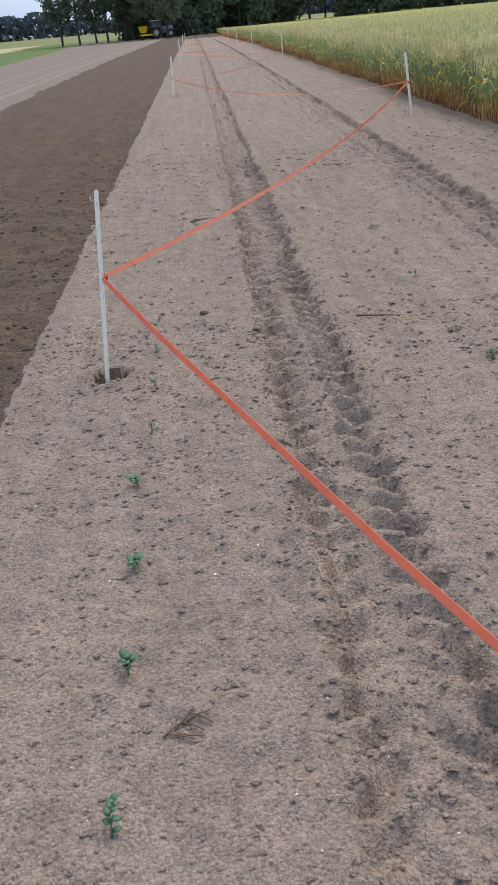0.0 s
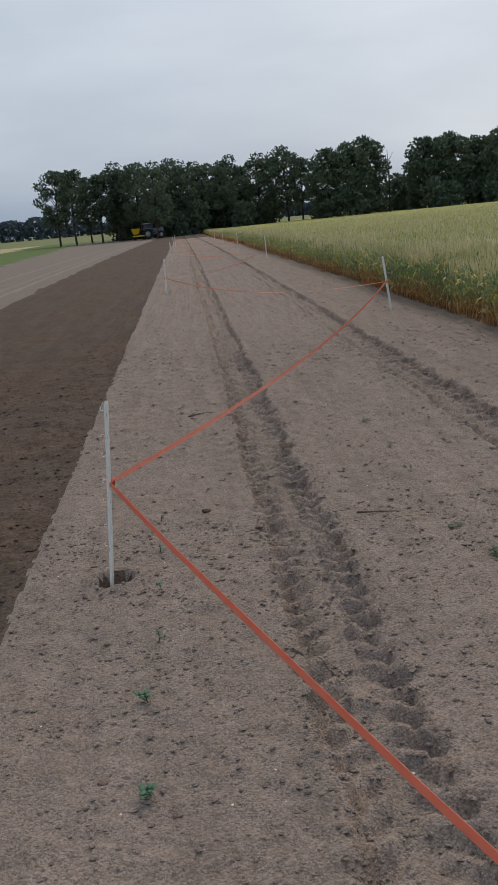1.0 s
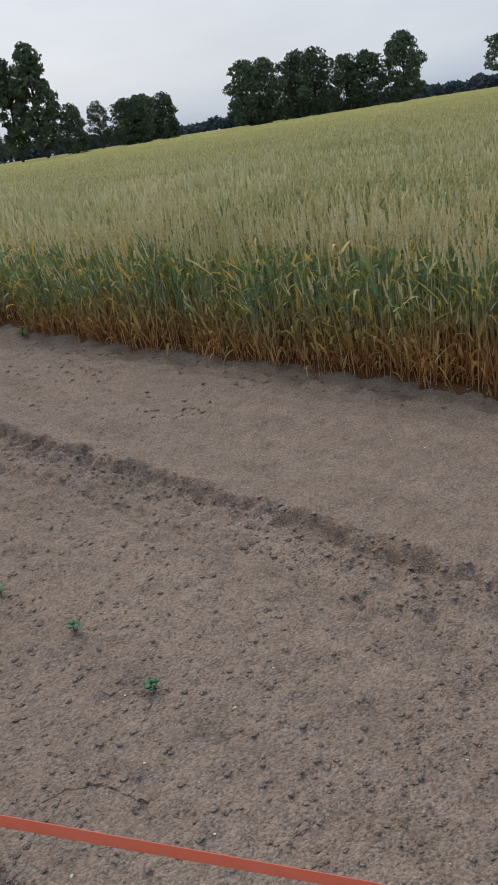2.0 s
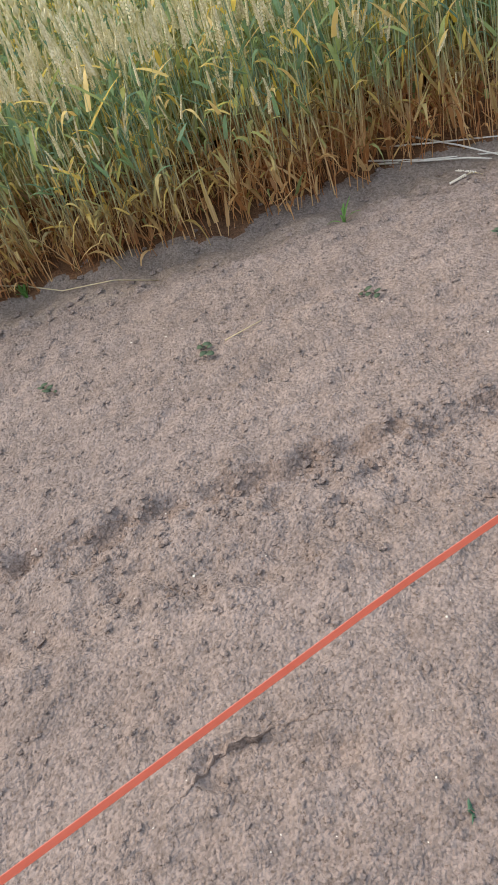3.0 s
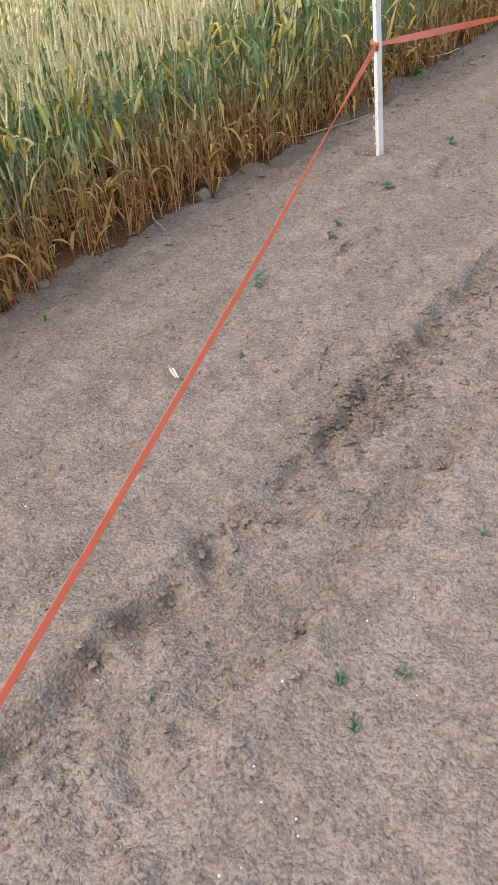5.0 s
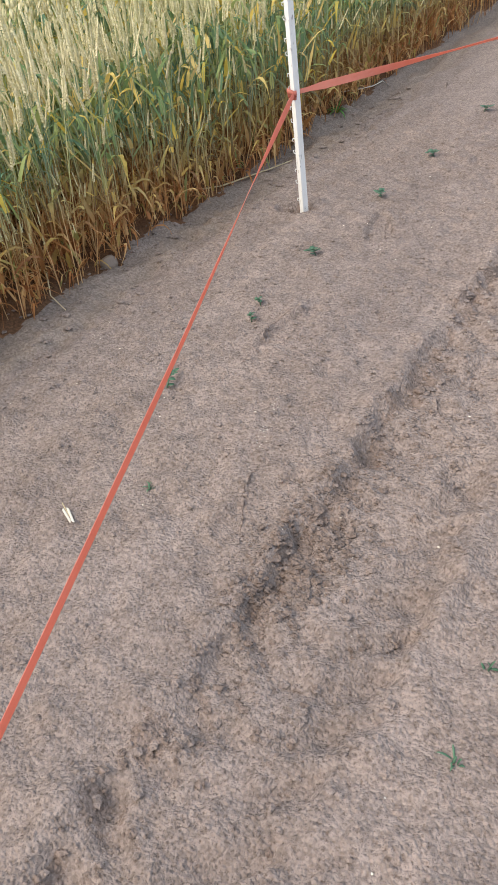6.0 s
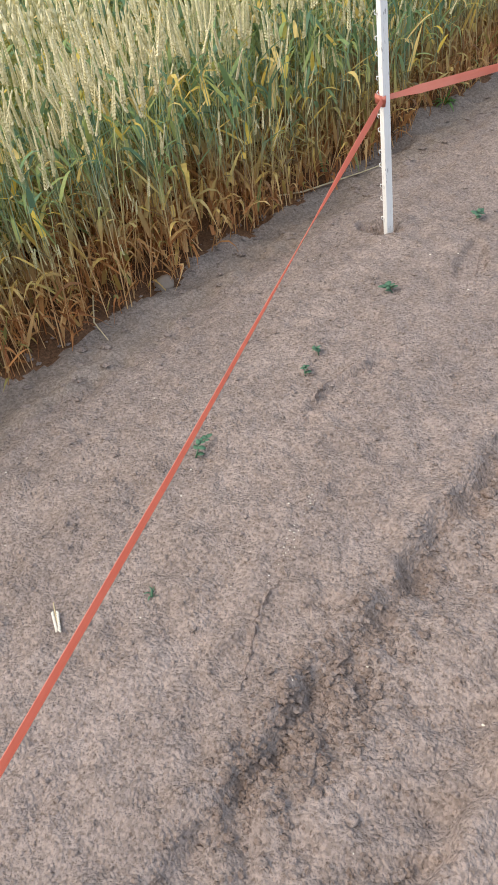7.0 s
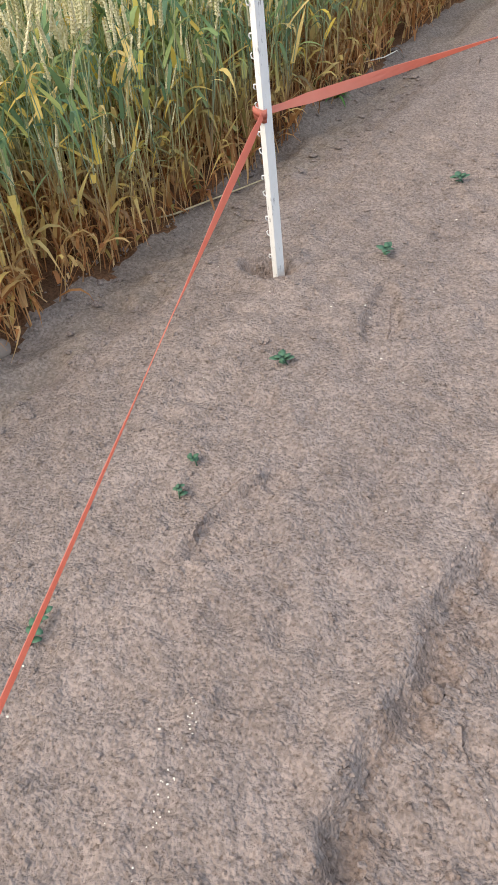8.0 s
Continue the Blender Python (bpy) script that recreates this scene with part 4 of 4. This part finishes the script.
for k in range(7):
    cx, cy, a = -0.12 + random.uniform(-0.035, 0.035), 1.46 + random.uniform(-0.03, 0.03), random.uniform(-0.6, 0.9)
    stalk("stubble_piece", ((cx, cy, 0.004), (cx + 0.03 * math.cos(a), cy + 0.03 * math.sin(a), 0.008), (cx + 0.06 * math.cos(a), cy + 0.06 * math.sin(a), 0.004)), 0.0025, M_STICK, "brown stubble piece in a loose heap", "stubble")


def lump(name, x, y, r, squash, mat, seed, label, category, sink=0.35):
    """A stone or clod with an uneven surface, set into the soil."""
    bm = bmesh.new()
    bmesh.ops.create_icosphere(bm, subdivisions=3, radius=r)
    off = Vector((seed * 3.7, seed * 1.3, 0))
    for v in bm.verts:
        v.co *= 1 + 0.22 * noise.noise(v.co / r * 1.1 + off) + 0.1 * noise.noise(v.co / r * 3 + off)
        v.co.z *= squash
    ob = part(name, bm, mat)
    ob.location = (x, y, ground_at(x, y) + r * squash * (1 - 2 * sink))
    return tagged(ob, label, category)


lump("stone", 3.39, -4.36, 0.034, 0.85, M_STONE, 1, "rounded grey-brown field stone at the wheat's foot", "stone")
lump("stone", 3.40, -3.42, 0.024, 0.8, M_STONE, 2, "rounded grey-brown field stone at the wheat's foot", "stone")
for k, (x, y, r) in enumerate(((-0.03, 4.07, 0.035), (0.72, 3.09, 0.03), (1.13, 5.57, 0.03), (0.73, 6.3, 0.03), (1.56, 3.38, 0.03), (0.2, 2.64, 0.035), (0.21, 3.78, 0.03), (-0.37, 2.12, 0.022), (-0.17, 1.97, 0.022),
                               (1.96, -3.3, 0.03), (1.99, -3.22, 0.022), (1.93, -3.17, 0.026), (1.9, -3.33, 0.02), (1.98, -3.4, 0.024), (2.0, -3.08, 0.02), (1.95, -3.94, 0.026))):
    lump("clod", x, y, r * 0.65, 0.4, M_TILLED if k == 0 else M_MOIST_SHADE, 10 + k, "flat crumbly soil clod", "clod", 0.3)


def scatter_lumps(name, label, mat, spots, seed):
    """Many small crumbs as one thing, each an uneven eight-sided lump."""
    rng = np.random.RandomState(seed)
    base = np.array([(1, 0, 0), (0, 1, 0), (-1, 0, 0), (0, -1, 0), (0, 0, 1), (0, 0, -1.0), (0.7, 0.7, 0.5), (-0.7, 0.6, 0.5), (-0.6, -0.7, 0.5), (0.7, -0.6, 0.5)])
    tri = np.array([(0, 6, 9), (6, 4, 9), (6, 1, 7), (6, 7, 4), (7, 2, 8), (7, 8, 4), (8, 3, 9), (8, 9, 4), (0, 1, 6), (1, 2, 7), (2, 3, 8), (3, 0, 9)])
    n = len(spots)
    x, y, r = spots[:, 0], spots[:, 1], spots[:, 2]
    V = base[None] * (0.7 + 0.6 * rng.rand(n, len(base), 1)) * r[:, None, None]
    yaw = rng.uniform(0, 6.28, n)
    c, s = np.cos(yaw)[:, None], np.sin(yaw)[:, None]
    lx = V[:, :, 0] * c * (1 + 0.5 * rng.rand(n, 1)) - V[:, :, 1] * s
    ly = V[:, :, 0] * s + V[:, :, 1] * c
    P = np.stack([lx + x[:, None], ly + y[:, None], V[:, :, 2] * 0.6 + (ground_height(x, y) + 0.15 * r)[:, None]], 2).reshape(-1, 3)
    F = (tri[None] + (np.arange(n) * len(base))[:, None, None]).reshape(-1, 3)
    me = array_mesh(name, P, F, np.zeros(len(F), int), [mat])
    return tagged(new(name, me), label, name.replace("_", " "), kind="stuff")


def crumbs():
    rng = np.random.RandomState(11)
    out = []

    def field(n, x0, x1, y0, y1, lo, hi):
        out.append(np.stack([rng.uniform(x0, x1, n), rng.uniform(y0, y1, n), lo + (hi - lo) * rng.rand(n) ** 3], 1))

    field(30000, 0.9, 3.2, -6.5, 1.0, 0.0018, 0.008)
    field(9000, -0.8, 1.6, 0.6, 4.0, 0.002, 0.010)
    field(5000, -0.8, 3.2, 3.0, 10.0, 0.003, 0.014)
    for c in (0.39, 1.83):
        field(2600, c - 0.2, c + 0.2, -6.5, 5.0, 0.003, 0.013)
    n = 2600
    out.append(np.stack([rng.uniform(-0.8, 3.2, n), 8 + 26 * rng.rand(n) ** 1.5, 0.004 + 0.015 * rng.rand(n) ** 2.5], 1))
    field(1200, 3.1, 3.45, -7.0, 5.0, 0.004, 0.016)
    scatter_lumps("soil_crumbs", "small dry soil crumbs strewn over the strip", M_SOIL, np.concatenate(out), 12)
    out.clear()
    n = 9000
    out.append(np.stack([-0.84 - 3.0 * rng.rand(n) ** 1.3, 0.5 + 17 * rng.rand(n) ** 1.7, 0.003 + 0.012 * rng.rand(n) ** 3], 1))
    scatter_lumps("dark_crumbs", "dark moist soil crumbs of the tilled ground", M_TILLED, np.concatenate(out), 13)
    out.clear()
    n = 700
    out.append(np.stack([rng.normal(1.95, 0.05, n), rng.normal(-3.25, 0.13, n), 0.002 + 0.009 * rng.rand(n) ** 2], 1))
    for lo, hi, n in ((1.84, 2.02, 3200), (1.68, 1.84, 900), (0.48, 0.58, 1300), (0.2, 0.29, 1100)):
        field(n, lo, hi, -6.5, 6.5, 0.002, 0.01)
    scatter_lumps("rut_crumbs", "broken moist soil crumbs along the wheel ruts, darkened for shade", M_MOIST_SHADE, np.concatenate(out), 15)
    out.clear()
    field(520, 1.0, 3.2, -6.5, 2.5, 0.0012, 0.0035)
    field(150, -0.7, 1.0, 0.8, 4.5, 0.0015, 0.004)
    t = rng.rand(30)
    out.append(np.stack([2.2 + 0.08 * t + rng.normal(0, 0.006, 30), -3.45 - 0.3 * t + rng.normal(0, 0.012, 30), rng.uniform(0.001, 0.002, 30)], 1))
    scatter_lumps("chaff_grains", "pale grains and chaff scattered on the soil", M_CHAFF, np.concatenate(out), 14)


crumbs()


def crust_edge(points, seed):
    """The lifted, cracked rim of soil crust along one side of a footprint."""
    rng = random.Random(seed)
    bm = bmesh.new()
    pts = []
    for a, b in zip(points, points[1:]):
        for k in range(8):
            t = k / 8
            pts.append(Vector((a[0] + (b[0] - a[0]) * t + rng.uniform(-1, 1) * 0.0045, a[1] + (b[1] - a[1]) * t + rng.uniform(-1, 1) * 0.003, 0)))
    pts.append(Vector((*points[-1], 0)))
    rows = []
    for k, p in enumerate(pts):
        way = (pts[min(k + 1, len(pts) - 1)] - pts[max(k - 1, 0)]).normalized()
        out = Vector((way.y, -way.x, 0))
        if out.x < 0:
            out = -out
        fade = math.sin(math.pi * (k + 0.6) / (len(pts) + 0.2))
        h, w = 0.003 * fade * rng.uniform(0.5, 1.2), 0.0022 * fade * rng.uniform(0.4, 1.6)
        lo, hi = ground_at(p.x, p.y), ground_at(p.x + out.x * 0.016, p.y + out.y * 0.016)
        rows.append([bm.verts.new(p - out * w + Vector((0, 0, lo - 0.004))), bm.verts.new(p - out * w * 0.6 + Vector((0, 0, lo + 0.0015))), bm.verts.new(p + out * w + Vector((0, 0, max(lo, hi) + h))), bm.verts.new(p + out * 0.016 + Vector((0, 0, hi - 0.002)))])
    for r, q in zip(rows, rows[1:]):
        for s in range(3):
            bm.faces.new((r[s], r[s + 1], q[s + 1], q[s]))
    # Inner faces use the darker soil as painted shade of the crack.
    ob = part("crust_edge", bm, M_MOIST_SHADE, None, smooth_faces=False)
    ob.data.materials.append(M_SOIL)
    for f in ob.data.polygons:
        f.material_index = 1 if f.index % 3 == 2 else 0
    return tagged(ob, "cracked soil crust rim round a footprint", "soil crust")


crust_edge(((1.235, -0.14), (1.256, -0.175), (1.316, -0.226), (1.323, -0.35), (1.326, -0.44), (1.315, -0.475)), 1)
crust_edge(((1.43, -0.95), (1.462, -0.99), (1.466, -1.1), (1.463, -1.2), (1.45, -1.235)), 2)
crust_edge(((1.36, -1.79), (1.40, -1.80), (1.425, -1.88), (1.428, -1.96)), 3)
crust_edge(((2.447, -4.0), (2.49, -4.03), (2.502, -4.08), (2.505, -4.16), (2.479, -4.225)), 4)
crust_edge(((2.086, -3.23), (2.129, -3.308), (2.165, -3.37), (2.183, -3.43), (2.183, -3.5)), 5)
crust_edge(((2.86, -6.7), (2.93, -6.8), (2.98, -6.95)), 6)
crust_edge(((0.70, 1.47), (0.75, 1.45), (0.82, 1.40), (0.84, 1.27)), 7)
crust_edge(((2.42, -4.78), (2.46, -4.87), (2.5, -4.97)), 8)
crust_edge(((1.80, -3.78), (1.83, -3.83), (1.88, -3.88), (1.90, -3.95)), 9)
crust_edge(((0.06, 3.62), (0.14, 3.66), (0.22, 3.64), (0.27, 3.56)), 10)
crust_edge(((0.12, 2.60), (0.2, 2.66), (0.30, 2.6), (0.36, 2.5)), 11)

# ---------------------------------------------------------------- trees


def tree_mesh(seed, height, spread_r, clear, blobs, cards, card=0.5):
    """Trunk with limbs, and a crown of many small leaf clumps round the limb ends."""
    rng = random.Random(seed)
    nr = np.random.RandomState(seed)
    bm = bmesh.new()
    lean = rng.uniform(-0.4, 0.4)
    spine = [(lean * (t ** 2), 0.3 * math.sin(3 * t + seed), height * 0.9 * t - 0.3) for t in [k / 6 for k in range(7)]]
    tube(bm, spine, [0.026 * height * (1 - 0.85 * k / 6) ** 0.8 * 0.6 for k in range(7)], 7)
    centres = []
    for k in range(blobs):
        t = clear + (1 - clear) * ((k + 0.5) / blobs)
        z = height * (t * 0.93)
        wide = spread_r * (math.sin(math.pi * min(0.97, 0.12 + 0.86 * (t - clear) / (1 - clear))) ** 0.6)
        a = k * 2.4 + rng.uniform(-0.5, 0.5)
        r = wide * rng.uniform(0.35, 0.95)
        c = Vector((lean * t * t + r * math.cos(a), r * math.sin(a), z + rng.uniform(-0.4, 0.4)))
        centres.append((c, rng.uniform(0.13, 0.24) * spread_r + 0.35))
        root = Vector((lean * t * t * 0.6, 0, max(height * clear * 0.7, z - r * 0.9)))
        tube(bm, [root, root.lerp(c, 0.55) + Vector((0, 0, 0.2)), c], [0.006 * height, 0.004 * height, 0.0016 * height], 5)
    trunk = bpy.data.meshes.new("trunk")
    bm.to_mesh(trunk)
    bm.free()
    trunk.materials.append(M_BARK)
    C = np.array([c for c, _ in centres])
    R = np.array([r for _, r in centres])
    pick = nr.randint(0, len(C), cards)
    d = nr.normal(size=(cards, 3))
    d /= np.linalg.norm(d, axis=1)[:, None]
    p = C[pick] + d * (R[pick] * (0.55 + 0.55 * nr.rand(cards)))[:, None] * np.array([1.25, 1.25, 0.85])
    u = nr.normal(size=(cards, 3))
    u /= np.linalg.norm(u, axis=1)[:, None]
    v = np.cross(u, nr.normal(size=(cards, 3)))
    v /= np.linalg.norm(v, axis=1)[:, None]
    s = card * (0.35 + 0.75 * nr.rand(cards))[:, None]
    w = np.cross(u, v)
    V = np.stack([p - u * s, p - v * s * 0.45 + w * s * 0.15, p + u * s * 0.9, p + v * s * 0.5 + w * s * 0.2], 1).reshape(-1, 3)
    F = np.arange(cards * 4).reshape(-1, 4)
    crown = array_mesh("crown", V, F, np.zeros(cards, int), [M_CROWN])
    return trunk, crown


def tree(meshes, name, label, category):
    top = new(name)
    for n, me in zip(("trunk", "crown"), meshes):
        ob = new(n, me)
        ob.parent = top
    return tagged(top, label, category, "trees at the field's end")


BROAD = [tree(tree_mesh(s, 13.5, 3.3, c, 24, 3200, 0.36), "tree", "tall dark green broadleaf tree in a row", "tree") for s, c in ((1, 0.26), (2, 0.32), (3, 0.22), (4, 0.36))]
DENSE = [tree(tree_mesh(s, 11.5, 4.0, 0.1, 36, 4800, 0.43), "tree", "broad dark green broadleaf tree with low crown", "tree") for s in (5, 6)]
SHRUB = [tree(tree_mesh(s, 4.2, 2.3, 0.06, 16, 1200, 0.45), "shrub", "dark green shrub under the tree row", "shrub") for s in (7, 8)]
POPLAR = [tree(tree_mesh(9, 17.0, 3.2, 0.14, 40, 4200, 0.5), "poplar", "tall narrow dark green poplar in the open field", "tree")]
placed = set()


def plant(stock, az, dist, scale, label=""):
    src = stock[random.randrange(len(stock))]
    a = radians(az)
    x, y = dist * math.sin(a), dist * math.cos(a)
    m = pose(x, y, ground_at(x, y) - 0.05, 0, 0, random.uniform(0, 360)) @ Matrix.Diagonal((scale * random.uniform(0.92, 1.08), scale * random.uniform(0.92, 1.08), scale, 1))
    if src in placed:
        ob = copy_thing(src, m)
    else:
        ob = src
        ob.matrix_world = m
        placed.add(src)
    return ob


def tree_row(stock, az0, az1, count, dist, lo, hi):
    for k in range(count):
        t = (k + random.uniform(0.25, 0.75)) / count
        plant(stock, az0 + (az1 - az0) * t, dist + random.uniform(-6, 8), random.uniform(lo, hi))


tree_row(BROAD, -8.4, -1.2, 8, 140, 0.9, 1.0)
tree_row(BROAD, -1.0, 4.9, 7, 152, 0.93, 1.03)
tree_row(BROAD, 5.1, 8.8, 4, 150, 0.93, 1.02)
tree_row(DENSE, 9.6, 13.4, 3, 150, 1.04, 1.12)
tree_row(DENSE, 15.9, 23.4, 7, 158, 0.98, 1.1)
tree_row(SHRUB, -4.0, 6.5, 13, 147, 0.9, 1.4)
tree_row(SHRUB, 8.8, 24.0, 12, 156, 0.8, 1.2)
plant(POPLAR, 32.0, 160, 1.2)
plant(POPLAR, 30.4, 164, 0.92)
plant(DENSE, 26.2, 176, 0.5)
plant(DENSE, 27.9, 260, 0.6)
plant(BROAD, 29.2, 265, 0.62)
tree_row(DENSE, 33.2, 34.6, 1, 165, 0.7, 0.75)
tree_row(BROAD, 35.0, 36.0, 1, 168, 0.66, 0.7)
tree_row(DENSE, 36.8, 40.2, 4, 168, 0.72, 0.82)
tree_row(BROAD, 24.3, 25.2, 1, 175, 0.45, 0.5)
tree_row(DENSE, 44.5, 56, 7, 170, 0.8, 1.1)
tree_row(BROAD, 60, 78, 7, 185, 0.7, 1.0)


def bare_tree(az, dist, height):
    a = radians(az)
    x, y = dist * math.sin(a), dist * math.cos(a)
    top = new("dead_tree")
    top.location = (x, y, ground_at(x, y))
    tagged(top, "bare dead tree with thin grey branches", "tree")
    part("trunk", tube(bmesh.new(), [(0, 0, -0.2), (0.1, 0, height * 0.5), (-0.1, 0.1, height)], [0.2, 0.13, 0.03], 7), M_BARK, top)
    rng = random.Random(4)
    for k in range(9):
        z = height * (0.35 + 0.06 * k)
        b, r = rng.uniform(0, 6.28), rng.uniform(0.7, 1.5)
        part("branch", tube(bmesh.new(), [(0.05, 0, z), (r * 0.5 * math.cos(b), r * 0.5 * math.sin(b), z + 0.5), (r * math.cos(b), r * math.sin(b), z + 1.3)], [0.06, 0.045, 0.015], 5), M_BARK, top)


bare_tree(14.2, 150, 11.0)


def far_woods():
    """A low band of forest behind the fields."""
    rng = np.random.RandomState(21)
    n = 30000
    az = np.radians(rng.uniform(-40, 85, n))
    d = 520 + rng.uniform(0, 40, n)
    deg = np.degrees(az)
    top = 8.5 + 3.0 * vnoise(deg, deg * 0, 3.0, 70) + 2.0 * vnoise(deg, deg * 0, 0.7, 71)
    top = np.where(deg < -8, top + 6.0, np.where((deg > 24) & (deg < 30), top + 3.0, top - 1.0))
    z = top * rng.rand(n) ** 0.7
    p = np.stack([d * np.sin(az), d * np.cos(az), z - 0.5], 1)
    u = rng.normal(size=(n, 3))
    u /= np.linalg.norm(u, axis=1)[:, None]
    v = np.cross(u, rng.normal(size=(n, 3)))
    v /= np.linalg.norm(v, axis=1)[:, None]
    s = (1.1 + 1.3 * rng.rand(n))[:, None]
    V = np.stack([p - u * s, p - v * s * 0.6, p + u * s, p + v * s * 0.6], 1).reshape(-1, 3)
    me = array_mesh("far_woods", V, np.arange(4 * n).reshape(-1, 4), np.zeros(n, int), [M_FARWOOD_HAZE])
    tagged(new("far_woods", me), "distant dark forest edge on the horizon, haze-blue in its colour", "woods", kind="stuff")


far_woods()

# ---------------------------------------------------------------- tractor at the field's end

M_TRACTOR = one_colour("tractor_blue_grey_paint", (0.1, 0.13, 0.17), (0.2, 0.24, 0.3), 2.0, 0.45)
M_TYRE = one_colour("black_tyre_rubber", (0.015, 0.015, 0.015), (0.04, 0.038, 0.035), 6.0, 0.9)
M_RIM = one_colour("grey_wheel_rim", (0.35, 0.35, 0.34), (0.5, 0.5, 0.48), 4.0, 0.5)
M_YELLOW = one_colour("yellow_paint", (0.65, 0.42, 0.02), (0.78, 0.52, 0.04), 3.0, 0.5)
M_GLASS = one_colour("dark_cab_glass", (0.05, 0.07, 0.08), (0.09, 0.11, 0.12), 2.0, 0.1)


def wheel(parent, x, y, r, w):
    bm = bmesh.new()
    prof = [(r * 0.62, -w / 2), (r * 0.95, -w / 2), (r, -w * 0.3), (r, w * 0.3), (r * 0.95, w / 2), (r * 0.62, w / 2)]
    n = 24
    rings = [[bm.verts.new((q * math.cos(a), b, q * math.sin(a))) for q, b in prof] for a in [2 * math.pi * k / n for k in range(n)]]
    for k in range(n):
        a, b = rings[k], rings[(k + 1) % n]
        for s in range(len(prof)):
            bm.faces.new((a[s], a[(s + 1) % len(prof)], b[(s + 1) % len(prof)], b[s]))
    for k in range(n):
        ang = 2 * math.pi * (k + 0.5) / n
        bmesh.ops.create_cube(bm, size=1.0, matrix=Matrix.Rotation(-ang, 4, "Y") @ Matrix.Translation((r, 0.1 * (1 if k % 2 else -1), 0)) @ Matrix.Diagonal((0.08, w * 0.6, 0.07, 1)))
    tyre = part("tyre", bm, M_TYRE, parent, smooth_faces=False)
    tyre.location = (x, y, r)
    rim = bmesh.new()
    bmesh.ops.create_cone(rim, cap_ends=True, segments=20, radius1=r * 0.63, radius2=r * 0.5, depth=w * 0.7, matrix=Matrix.Rotation(math.pi / 2, 4, "X"))
    part("rim", rim, M_RIM, tyre)


def build_tractor():
    top = new("tractor")
    a, dist = radians(-2.0), 138
    x, y = dist * math.sin(a), dist * math.cos(a)
    top.matrix_world = pose(x, y, ground_at(x, y), 0, 0, 12)
    tagged(top, "blue-grey farm tractor parked at the field's end", "tractor")
    hood = box(bmesh.new(), (0.2, -0.4, 0.85), (2.0, 0.4, 1.6), 0.12)
    box(hood, (-1.2, -0.35, 0.7), (1.7, 0.35, 0.95), 0.05)
    part("hood", hood, M_TRACTOR, top)
    cab = box(bmesh.new(), (-1.2, -0.72, 1.1), (0.25, 0.72, 2.35), 0.1)
    part("cab", cab, M_GLASS, top, "dark glazed cab")
    part("cab_roof", box(bmesh.new(), (-1.3, -0.8, 2.36), (0.35, 0.8, 2.52), 0.06), M_RIM, top)
    for s in (-1, 1):
        part("mudguard", box(bmesh.new(), (-1.4, s * 0.95 - 0.25, 1.55), (-0.1, s * 0.95 + 0.25, 1.68), 0.05), M_TRACTOR, top)
        wheel(top, -0.75, s * 0.95, 0.8, 0.5)
        wheel(top, 1.45, s * 0.85, 0.58, 0.4)
    part("exhaust_pipe", tube(bmesh.new(), [(0.6, 0.3, 1.6), (0.6, 0.3, 2.4)], 0.05, 8), M_TYRE, top)
    tool = new("seed_drill")
    tool.matrix_world = pose(x - 2.2, y - 0.45, ground_at(x, y), 0, 0, 12)
    tagged(tool, "yellow farm implement coupled behind the tractor", "farm implement")
    hop = bmesh.new()
    bmesh.ops.create_cone(hop, cap_ends=True, segments=4, radius1=0.5, radius2=0.95, depth=0.9, matrix=Matrix.Translation((-0.3, 0, 1.35)) @ Matrix.Rotation(math.pi / 4, 4, "Z"))
    part("hopper", hop, M_YELLOW, tool, smooth_faces=False)
    part("frame", box(bmesh.new(), (-0.7, -1.3, 0.5), (0.9, 1.3, 0.7), 0.04), M_YELLOW, tool)
    for k in range(8):
        part("coulter", tube(bmesh.new(), [(-0.4, -1.15 + 0.33 * k, 0.55), (-0.55, -1.15 + 0.33 * k, 0.25), (-0.5, -1.15 + 0.33 * k, 0.0)], 0.035, 6), M_TYRE, tool)


build_tractor()
